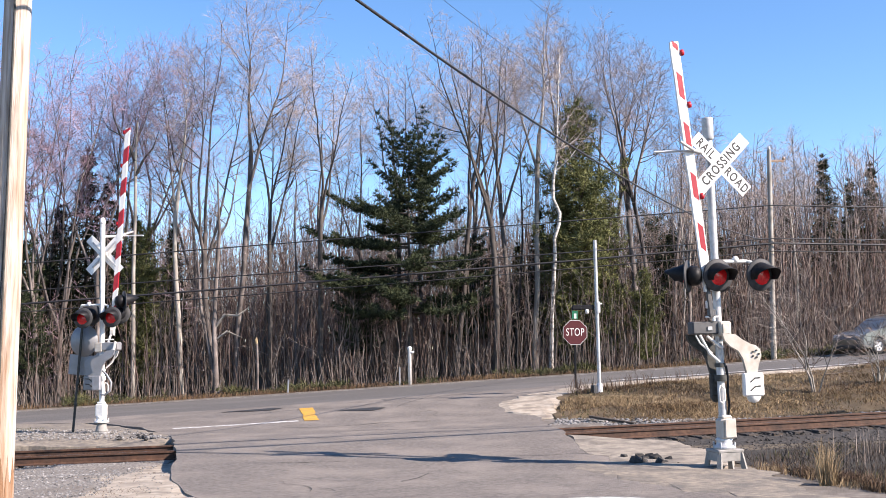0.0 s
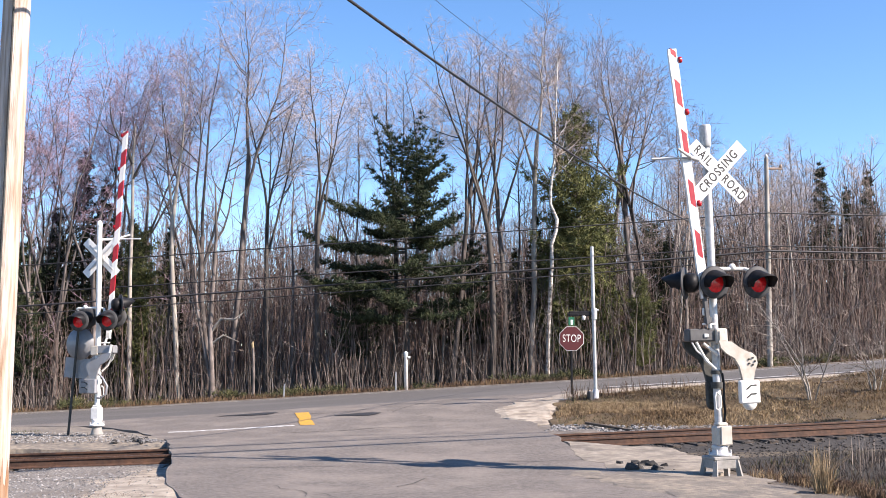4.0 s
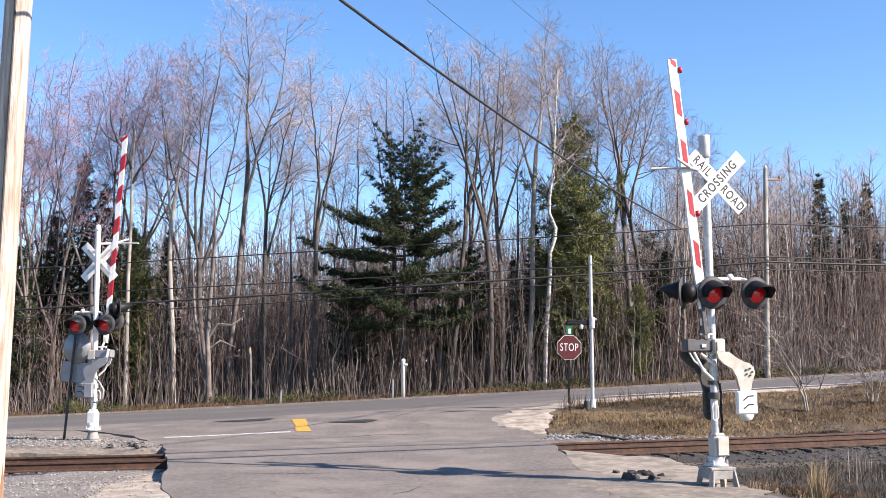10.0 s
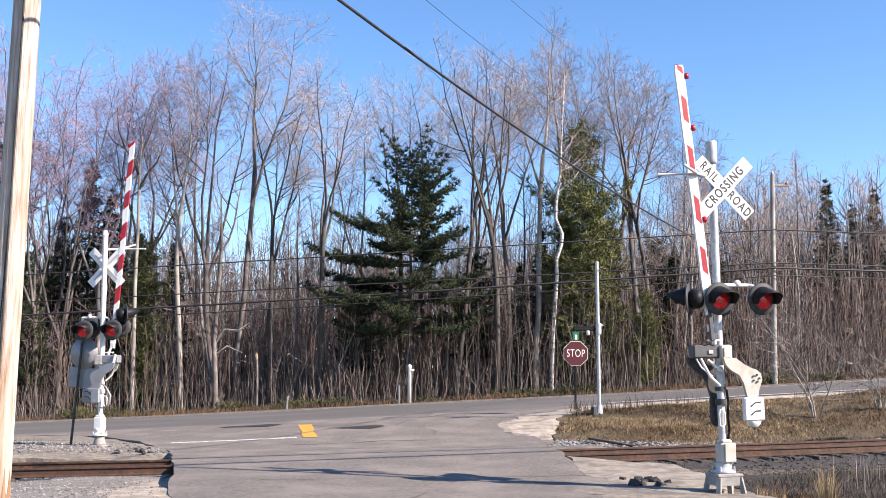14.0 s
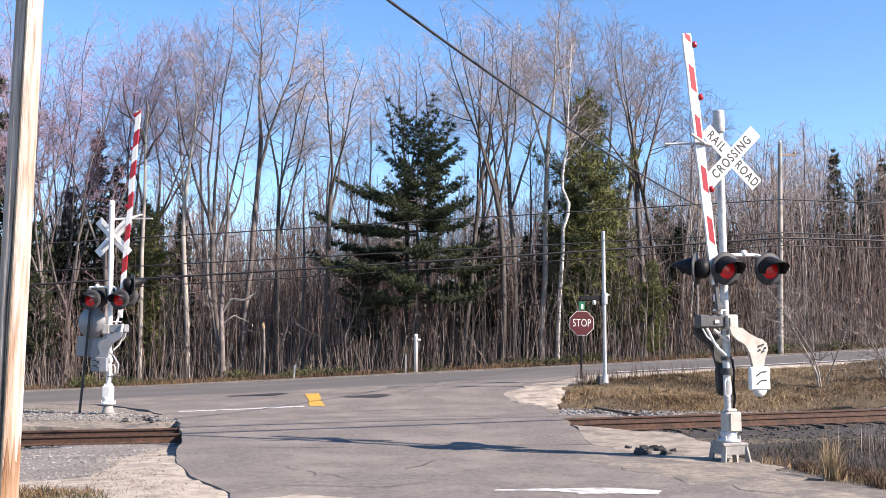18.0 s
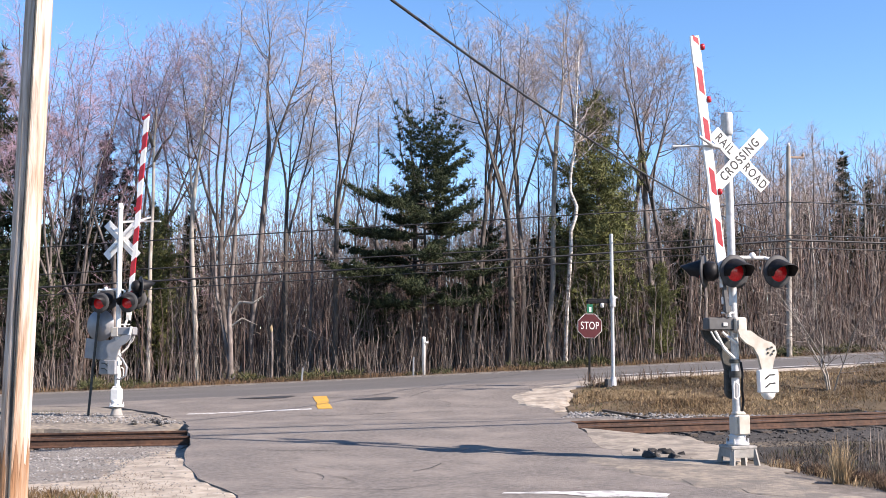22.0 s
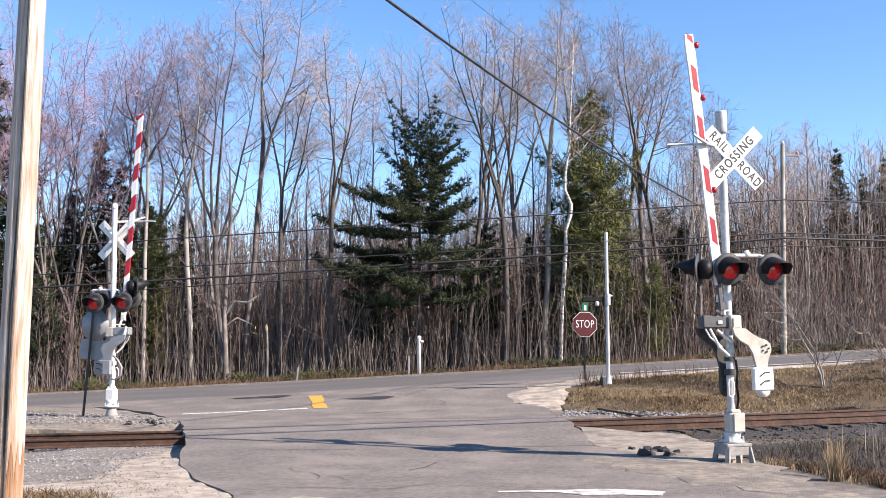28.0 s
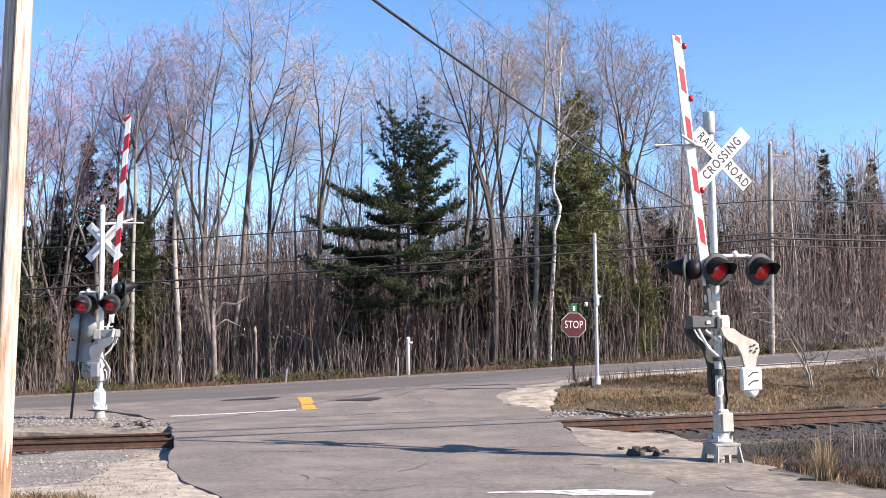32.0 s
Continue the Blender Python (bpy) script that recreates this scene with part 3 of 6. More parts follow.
def build_cracks():
    """Thin dark cracks in the side road."""
    rng = random.Random(77)
    for x, y, turn, length, w in ((-1.6, 14.4, 95, 1.6, 0.010), (-1.1, 14.2, 120, 1.2, 0.009), (-2.2, 13.5, 10, 2.4, 0.012), (0.4, 13.8, 4, 4.2, 0.012), (-0.4, 15.4, 100, 1.3, 0.02), (2.2, 16.4, -12, 2.6, 0.03),
                                  (-3.2, 18.4, 20, 2.0, 0.02), (1.0, 18.8, -4, 3.0, 0.022), (-2.6, 25.6, 8, 5.5, 0.03), (-4.0, 27.2, 14, 4.5, 0.03), (0.2, 29.0, 100, 2.5, 0.012), (-1.0, 31.5, 80, 4.0, 0.02), (-0.6, 33.6, 15, 2.5, 0.025), (-6.0, 31.0, 12, 6.0, 0.02)):
        left, right, a = [], [], radians(turn)
        p = Vector((x, y))
        n = max(6, int(length / 0.14))
        for i in range(n + 1):
            a += rng.gauss(0, 0.22) + (radians(turn) - a) * 0.25
            s = Vector((-math.sin(a), math.cos(a))) * w * rng.uniform(0.35, 1.0) * (1 - abs(2 * i / n - 1) ** 4 * 0.8)
            left.append(tuple(p + s))
            right.append(tuple(p - s))
            p += Vector((math.cos(a), math.sin(a))) * length / n
        sh = Shape()
        vs = [(q[0], q[1], hump(*q) + 0.037) for pair in zip(left, right) for q in pair]
        sh.add(vs, [(2 * i, 2 * i + 1, 2 * i + 3, 2 * i + 2) for i in range(n)])
        tagged(part("road_crack", sh, M["patch"]), "thin dark crack in the asphalt", "crack", "cracks in the road", "structure")


def build_track():
    shape = Shape()
    xs = [-70 + 1.0 * i for i in range(141)]
    for o in (-0.7525, 0.7525):
        prof = [(-0.07, -0.175), (0.07, -0.175), (0.07, -0.162), (0.012, -0.14), (0.010, -0.05), (0.036, -0.038), (0.036, -0.008), (0.028, 0.0), (-0.028, 0.0), (-0.036, -0.008), (-0.036, -0.038), (-0.010, -0.05), (-0.012, -0.14), (-0.07, -0.162)]
        vs = [(x, track_y(x) + o * 1.02 + a, rail_z(x) + b) for x in xs for a, b in prof]
        n = len(prof)
        s = Shape()
        s.add(vs, [(i * n + k, i * n + (k + 1) % n, (i + 1) * n + (k + 1) % n, (i + 1) * n + k) for i in range(len(xs) - 1) for k in range(n)])
        rail = part("rail", s, M["rust"])
        tagged(rail, "rust-brown steel rail on wooden ties", "rail", "rails of the track")
        top = Shape()
        vs = [(x, track_y(x) + o * 1.02 + a, rail_z(x) + 0.002) for x in xs for a in (-0.02, 0.02)]
        top.add(vs, [(2 * i, 2 * i + 2, 2 * i + 3, 2 * i + 1) for i in range(len(xs) - 1)])
        part("rail_head", top, M["railtop"], rail, "worn grey running surface")
    ballast = [(x, track_y(x) - 2.3) for x in range(-70, 71, 2)] + [(x, track_y(x) + 2.0) for x in range(70, -71, -2)]
    sheet("ballast", ragged(ballast, 0.12, 1.0, 21), bed, M["ballast"], "dirty dark stone ballast", 0.9, 0.0, 0.15, feather=0.03)
    sheet("gravel_patch", ragged([(-5.0, 21.0), (-5.1, 19.6), (-5.15, 18.6), (-5.0, 17.2), (-4.75, 15.8), (-4.5, 14.7), (-5.6, 14.1), (-8.0, 13.8), (-14, 13.4), (-24, 13.4), (-24, 16.8), (-12, 19.4)], 0.3, 0.2, 22), yard, M["gravel"], "loose grey gravel beside the track", 0.5, 0.105, 0.02, feather=0.035)
    strip = [(x, track_y(x) + 0.9) for x in range(-30, -4)] + [(x, track_y(x) + 2.9) for x in range(-5, -31, -1)]
    sheet("gravel_strip", ragged(strip, 0.1, 0.5, 24), lambda x, y: max(bed(x, y), sink(x, y), rail_z(x) - 0.13), M["gravel"], "loose grey gravel behind the far rail", 0.6, 0.0, 0, feather=0.03)
    corner = [(2.4, 24.9), (4.2, 25.5), (4.6, 27.4), (3.6, 29.0), (2.4, 28.6)]
    sheet("dirt_corner", ragged(corner, 0.15, 0.3, 25), hump, M["dirt"], "grey dirt corner beside the crossing", 0.5, 0.0, 0, feather=0.06)
    # ties
    tie = Shape().slab(0, 0, -0.09, 0.23, 2.6, 0.18, 0.012)
    me = tie.mesh("tie", M["tie"])
    track = thing("track_ties", pose(0, 0, 0), "dark creosoted wooden ties under the rails", "ties", kind="structure")
    for i in range(-50, 60):
        x = 0.54 * i
        if -4.6 < x < 2.4:
            continue
        a = math.atan(0.17 + 0.012 * x)
        part("tie", me, M["tie"], track, m=Matrix.Translation((x, track_y(x), rail_z(x) - 0.178)) @ pose(0, 0, 0, 0, 0, math.degrees(a) + (i * 37 % 7 - 3) * 0.5))
    # loose stones
    rng = random.Random(4)
    stones = Shape()
    dark = Shape()
    for i in range(7000):
        x = rng.uniform(2.4, 20)
        d = rng.uniform(-3.0 if x < 5.2 else -5.0, 2.4)
        r = rng.uniform(0.018, 0.046)
        y = track_y(x) + d
        dark.lump((x, y, max(bed(x, y), sink(x, y)) + r * 0.3), r, rng)
    tagged(part("dirty_stones", dark, M["darkstone"]), "dirty dark crushed stones along the track", "stones", "", "stuff")
    for i in range(2300):
        x = rng.uniform(-17, -4.9)
        d = rng.uniform(-2.4, 2.2)
        r = rng.uniform(0.02, 0.05)
        y = track_y(x) + d
        stones.lump((x, y, bed(x, y) + r * 0.3), r, rng)
    for i in range(4600):
        x, y = scatter(rng, [(-5.0, 20.6), (-5.1, 18.4), (-4.6, 15.4), (-4.5, 14.6), (-7.0, 13.9), (-12, 13.6), (-14, 19.6)])
        r = rng.uniform(0.012, 0.03)
        stones.lump((x, y, yard(x, y) + 0.1 + r * 0.3), r, rng)
    for i in range(650):
        x, y = scatter(rng, [(-2.4, 12.4), (-4.0, 17.0), (-4.8, 19.8), (-5.4, 15.0), (-9, 14.6), (-9, 11.5), (-3, 11.5)])
        r = rng.uniform(0.006, 0.018)
        stones.lump((x, y, yard(x, y) + 0.086 + r * 0.3), r, rng)
    for i in range(2400):
        x, y = scatter(rng, [(-5.8, 24.6), (-7.6, 27.6), (-14, 30), (-18, 25)])
        r = rng.uniform(0.015, 0.04)
        stones.lump((x, y, land(x, y) + 0.045 + r * 0.3), r, rng)
    for i in range(2600):
        x, y = scatter(rng, [(2.6, 25.6), (3.2, 27.6), (4.6, 27.4), (8, 26.9), (14, 28.0), (14, 27.0), (8, 25.9), (5, 25.2)])
        r = rng.uniform(0.02, 0.06)
        stones.lump((x, y, land(x, y) + 0.03 + r * 0.3), r, rng)
    tagged(part("ballast_stones", stones, M["stone"]), "loose grey crushed stones along the track", "stones", "", "stuff")


# ---- crossing signals ----
SIGNAL_TURN = 13.0


def signal_lamp(parent, m, name="flasher"):
    """A red flasher with its black background and hood, facing -y."""
    back = part(name, Shape().lathe([(0.0, 0.05), (0.10, 0.05), (0.24, 0.012), (0.255, 0.0), (0.255, -0.01), (0.12, -0.012)], 32, m=pose(0, 0, 0, 90)), M["flasher"], parent, "dark grey round flasher background", m)
    part("lamp_housing", Shape().lathe([(0.13, 0.0), (0.155, -0.03), (0.15, -0.13), (0.10, -0.19), (0.0, -0.2)], 20, m=pose(0, 0.02, 0, 90)), M["black"], back)
    part("lens", Shape().lathe([(0.185, 0.0), (0.185, 0.006), (0.165, 0.008), (0.165, 0.012), (0.13, 0.034), (0.065, 0.046), (0.0, 0.05)], 24, m=pose(0, -0.012, -0.01, 90)), M["lens"], back, "round red lens")
    rim = Shape()
    n = 18
    vs = []
    for j, y in enumerate((-0.01, -0.36)):
        for r in (0.2, 0.192):
            for k in range(n + 1):
                a = radians(-22 + 224 * k / n)
                lean = -0.17 if j else 0.0
                reach = y * (0.62 + 0.38 * math.sin(a))
                vs.append((r * math.cos(a), reach if j else y, r * math.sin(a) + lean * max(0.0, math.sin(a)) * 0.55))
    w = n + 1
    fs = []
    for k in range(n):
        fs += [(k, k + 1, 2 * w + k + 1, 2 * w + k), (w + k + 1, w + k, 3 * w + k, 3 * w + k + 1), (2 * w + k, 2 * w + k + 1, 3 * w + k + 1, 3 * w + k)]
    rim.add(vs, fs, True)
    part("hood", rim, M["black"], back, "long black hood over the lens")
    return back


def gate_arm(parent, foot, tip, lamps, flip, width=0.15, full=False):
    """The raised arm, in red and white pieces with slanted joints."""
    foot, tip = Vector(foot), Vector(tip)
    length = (tip - foot).length
    z = (tip - foot).normalized()
    y = Vector((0, 1, 0))
    y = (y - z * y.dot(z)).normalized()
    m = Matrix((y.cross(z).normalized(), y, z)).transposed().to_4x4()
    m.translation = foot
    arm = part("gate_arm", Shape().slab(0, 0.012, length / 2, width * 0.98, 0.044, length - 0.03, 0.004), M["signwhite"], parent, "raised arm with red and white stripes", m)
    cell, k = 0.40, 0
    slant = -0.06
    edge = length - 0.12
    while edge > 0.2:
        lo = max(0.1, edge - cell)
        w = width / 2
        mat = M["signwhite"] if k % 2 else M["signred"]
        upper = length if k == 0 else edge
        if k == 0:
            lo = length - 0.12
            mat = M["signred"]
        inner = w * 0.45 if mat is M["signred"] and not full else w
        outer = w * 0.72 if mat is M["signred"] and not full else w
        s = Shape().prism([(-inner, lo - slant * inner / w), (outer, lo + slant), (outer, min(length, upper + slant)), (-inner, min(length, upper - slant * inner / w))], -0.012, 0.036)
        part("stripe", s, mat, arm, "red stripe" if mat is M["signred"] else "white stripe")
        edge = lo
        k += 1
    for d in lamps:
        lamp = part("arm_lamp", Shape().lathe([(0.0, -0.05), (0.035, -0.04), (0.045, 0.0), (0.035, 0.045), (0.0, 0.055)], 12, m=pose(flip * (width / 2 + 0.035), 0, length - d)), M["armlens"], arm, "small red arm lamp")
    return arm


def crossing_signal(m, arm_length, label, far_side):
    """A mast with crossbuck, flashers and gate machine. Faces -y; the arm stands on the -x side."""
    s = thing("crossing_signal", m, label, "crossing signal", "signals of the crossing")
    # stand and base
    f = Shape()
    for dx in (-1, 1):
        for dy in (-1, 1):
            f.tube([(dx * 0.235, dy * 0.235, -0.15), (dx * 0.175, dy * 0.175, 0.27)], [0.055, 0.045], 4, smooth=False)
    for dx, dy, sx, sy in ((0, -1, 0.4, 0.05), (0, 1, 0.4, 0.05), (-1, 0, 0.05, 0.4), (1, 0, 0.05, 0.4)):
        f.box(dx * 0.18, dy * 0.18, 0.22, sx, sy, 0.14)
    f.slab(0, 0, 0.30, 0.43, 0.43, 0.05, 0.012)
    if far_side:
        f = Shape().slab(0.0, 0.0, 0.02, 0.36, 0.36, 0.16, 0.02).lathe([(0.15, 0.10), (0.15, 0.14), (0.12, 0.24), (0.11, 0.34)], 16)
    part("foundation", f, M["concrete"], s, "four-legged cast foundation" if not far_side else "low concrete foundation")
    part("base_casting", Shape().lathe([(0.17, 0.325), (0.18, 0.345), (0.165, 0.37), (0.13, 0.385), (0.12, 0.44), (0.135, 0.47), (0.10, 0.50)], 16), M["white"] if far_side else M["galv"], s)
    for k in range(4):
        part("anchor_bolt", Shape().tube([(0.165 * math.cos(k * 1.571 + 0.785), 0.165 * math.sin(k * 1.571 + 0.785), 0.33), (0.165 * math.cos(k * 1.571 + 0.785), 0.165 * math.sin(k * 1.571 + 0.785), 0.43)], 0.016, 6), M["galv"], s)
    box = part("junction_box", Shape().slab(0.02, -0.02, 0.63, 0.23, 0.23, 0.32, 0.03).slab(0.02, -0.02, 0.81, 0.17, 0.17, 0.06, 0.02), M["white"] if far_side else M["cream"], s)
    part("box_door", Shape().slab(0.04, -0.15, 0.64, 0.19, 0.03, 0.29, 0.012), M["cream"], box, "cream junction box door")
    # mast
    part("mast", Shape().tube([(0, 0, 0.45), (0, 0, 5.28)], 0.062, 20), M["white"] if far_side else M["galv"], s)
    if far_side:
        part("mast_cap", Shape().lathe([(0.07, 5.26), (0.072, 5.30), (0.05, 5.40), (0.0, 5.42)], 16), M["white"], s)
    else:
        part("mast_cap", Shape().lathe([(0.066, 5.16), (0.085, 5.20), (0.09, 5.50), (0.085, 5.53), (0.0, 5.54)], 16), M["galv"], s, "grey pipe cap")
    # crossbuck
    cz, cx, cy = (4.76, 0.12, -0.13) if not far_side else (4.50, 0.02, -0.13)
    for k, ang in enumerate((-45, 45)):
        blade = part("crossbuck_blade", Shape().slab(0, 0, 0, 1.22, 0.006, 0.229, 0.003), M["signwhite"], s, "white crossbuck blade with black letters", pose(cx, cy - 0.006 - 0.014 * k, cz, 0, -ang))
        words = ((("RAIL", -0.35), ("ROAD", 0.36)) if k == 0 else (("CROSSING", 0.0),))
        for w, off in words:
            lettering("lettering", w, 0.205, M["blacktext"], blade, pose(off, -0.0052, 0, 90) @ Matrix.Diagonal((0.76 if len(w) > 4 else 0.72, 1, 1, 1)), bold=0.0045, gap=1.25)
        part("blade_brace", Shape().slab(0, 0.02, 0, 0.9, 0.03, 0.04, 0.004), M["galv"], blade)
    part("crossbuck_clamp", Shape().slab(cx * 0.5, cy * 0.5 + 0.0, cz, 0.18 + abs(cx), 0.06, 0.1, 0.01), M["galv"], s)
    # wind guard for the raised arm
    g = Shape().tube([(0.0, -0.02, 4.93), (-0.40, -0.22, 4.96)], 0.03, 8).tube([(-0.36, -0.2, 4.96), (-1.02, -0.16, 4.93)], 0.018, 8)
    g.tube([(-0.36, -0.2, 4.96), (-0.66, -0.34, 5.07)], [0.03, 0.02], 8)
    part("arm_guard", g, M["white"] if far_side else M["galv"], s, "forked arm guard")
    # flashers
    cross = Shape().tube([(-0.05, 0, 3.23), (0.55, 0, 3.23)], 0.03, 10).tube([(0.12, 0, 3.23), (0.12, -0.10, 3.19), (0.12, -0.14, 3.0)], 0.025, 8)
    cross.tube([(0.55, 0, 3.23), (0.6, -0.06, 3.21), (0.6, -0.1, 3.1)], 0.03, 8).lathe([(0.0, -0.05), (0.05, -0.03), (0.055, 0.02), (0.03, 0.06), (0.0, 0.06)], 10, m=pose(0.36, 0, 3.25))
    cross.tube([(-0.05, 0, 3.23), (-0.15, 0, 3.2), (-0.18, 0, 3.0)], 0.028, 8)
    part("crossarm", cross, M["white"], s, "white pipe crossarm")
    front = (-0.08, 0.66) if not far_side else (-0.38, 0.40)
    for x in front:
        signal_lamp(s, pose(x, -0.22, 3.0, 4, 0, 5))
    signal_lamp(s, pose(-0.50, -0.05, 3.0, 0, 0, -130) if not far_side else pose(-0.56, -0.05, 3.3, 0, 0, -48))
    for x in ((0.16,) if not far_side else (-0.385, 0.385)):
        signal_lamp(s, pose(x, 0.24, 3.0 if not far_side else 2.9, 0, 0, 180))
    # gate machine
    bar = part("machine_case", Shape().slab(-0.22, 0.0, 2.19, 0.52, 0.2, 0.20, 0.02), M["signback"] if far_side else M["greybox"], s, "grey gate machine case")
    part("case_latch", Shape().slab(-0.2, -0.11, 2.18, 0.08, 0.02, 0.06, 0.006), M["galv"], bar)
    part("clamp", Shape().slab(0.05, -0.02, 2.17, 0.2, 0.26, 0.24, 0.02).slab(0.05, -0.16, 2.17, 0.12, 0.02, 0.16, 0.008), M["cream"], s)
    arm = [(-0.06, 2.10), (-0.02, 1.98), (0.06, 1.90), (0.20, 1.82), (0.27, 1.70), (0.30, 1.58), (0.33, 1.46), (0.50, 1.46), (0.53, 1.60), (0.585, 1.74), (0.57, 1.84), (0.50, 1.90), (0.40, 1.93), (0.27, 2.00), (0.16, 2.08)]
    for side, mat, y in (("near", M["cream"], -0.21), ("far", M["darksteel"], 0.20)):
        mat = M["signback"] if far_side else mat
        dx = 0.0 if side == "near" else -0.40
        a = part("counterweight_arm", Shape().prism([(x + dx, z) for x, z in arm], y - 0.03, y + 0.03), mat, s, "curved cast counterweight arm")
        for k in range(5):
            part("bolt", Shape().tube([(0.48 + dx + 0.055 * math.cos(k * 1.257), y - 0.03, 1.77 + 0.055 * math.sin(k * 1.257)), (0.48 + dx + 0.055 * math.cos(k * 1.257), y - 0.05, 1.77 + 0.055 * math.sin(k * 1.257))], 0.016, 6), M["darksteel"], a)
        plates = Shape().slab(0.43 + dx, y, 1.30, 0.34 if side == "near" else 0.22, 0.10, 0.36, 0.02)
        if not far_side:
            plates.lathe([(0.11, -0.03), (0.11, 0.03)], 20, m=pose(0.43 + dx, y, 1.13, 90))
        wgt = part("counterweight", plates, M["signback"] if far_side else M["white"] if side == "near" else M["darksteel"], a, "bolted counterweight plates")
        if side == "near":
            face = y + 0.052 if far_side else y - 0.052
            for z in (1.37, 1.24):
                part("slot", Shape().tube([(0.36, face, z - 0.03), (0.44, face, z + 0.03), (0.53, face, z + 0.035)], 0.012, 6), M["darksteel"], wgt, "dark casting mark")
    part("strut", Shape().tube([(-0.36, -0.08, 2.08), (-0.22, -0.1, 1.80), (-0.06, -0.1, 1.66)], 0.022, 6).tube([(-0.25, -0.1, 2.06), (-0.02, -0.12, 1.88)], 0.022, 6).tube([(-0.42, -0.05, 2.08), (-0.36, -0.08, 1.95), (-0.18, -0.1, 1.80)], 0.015, 6), M["white"], s, "white arm strut")
    part("mast_band", Shape().tube([(0, 0, 1.36), (0, 0, 1.46)], 0.095, 14), M["white"] if far_side else M["darksteel"], s)
    part("mast_band", Shape().tube([(0, 0, 1.58), (0, 0, 1.64)], 0.085, 14), M["white"] if far_side else M["darksteel"], s)
    if far_side:
        part("hose", Shape().tube([(-0.04, 0.1, 1.62), (-0.2, 0.13, 1.5), (-0.33, 0.14, 1.3), (-0.3, 0.14, 1.1), (-0.14, 0.12, 1.0), (-0.03, 0.1, 1.02)], 0.025, 8), M["signback"], s, "looped grey cable hose")
        part("curved_pipe", Shape().tube([(-0.42, 0.12, 2.3), (-0.38, 0.12, 2.12), (-0.22, 0.12, 1.95), (-0.1, 0.12, 1.8), (-0.05, 0.1, 1.6)], 0.035, 8), M["white"], s, "curved white pipe")
    part("handle", Shape().tube([(-0.07, -0.1, 1.30), (-0.10, -0.12, 1.24), (-0.10, -0.12, 1.06), (-0.05, -0.12, 1.03), (-0.01, -0.12, 1.08), (-0.01, -0.12, 1.25), (-0.05, -0.1, 1.30)], 0.014, 6), M["white"], s, "white crank handle")
    part("conduit", Shape().tube([(0.07, -0.05, 1.6), (0.09, -0.06, 1.4), (0.065, -0.07, 1.2), (0.085, -0.07, 1.0), (0.06, -0.06, 0.82)], 0.02, 8), M["black"], s, "black cable conduit")
    part("arm_bracket", Shape().tube([(-0.12, -0.1, 2.30), (-0.15, -0.12, 2.44), (-0.23, -0.13, 2.6)], 0.03, 8).slab(-0.14, -0.1, 2.36, 0.22, 0.05, 0.03, 0.006).slab(-0.2, -0.12, 2.55, 0.10, 0.05, 0.12, 0.01), M["white"], s)
    if far_side:
        gate_arm(s, (-0.19, -0.16, 2.45), (-0.60, -0.16, 2.45 + arm_length), (0.12, 0.98, 2.45), 1, 0.12, True)
    else:
        part("arm_socket", Shape().slab(0, 0, 0, 0.07, 0.05, 0.62, 0.01, m=pose(-0.21, -0.15, 2.66, 0, -5.4)).slab(-0.17, -0.13, 2.42, 0.12, 0.07, 0.10, 0.012), M["greybox"], s, "grey steel socket of the arm")
        gate_arm(s, (-0.213, -0.16, 2.74), (-0.596, -0.16, 2.40 + arm_length), (0.20, 1.04, 2.5), 1)
    return s


def build_signals():
    near = pose(4.54, 16.8, 0.0, 0, -0.9, SIGNAL_TURN)
    crossing_signal(near, 4.32, "white crossing signal with crossbuck, red flashers and raised gate", False)
    far = pose(-8.10, 26.8, -0.02, 0, 0.9, 168)
    crossing_signal(far, 5.25, "white crossing signal seen from behind with raised gate", True)


# ---- signs and posts ----
def octagon(r):
    return [(r * math.cos(radians(22.5 + 45 * k)), r * math.sin(radians(22.5 + 45 * k))) for k in range(8)]


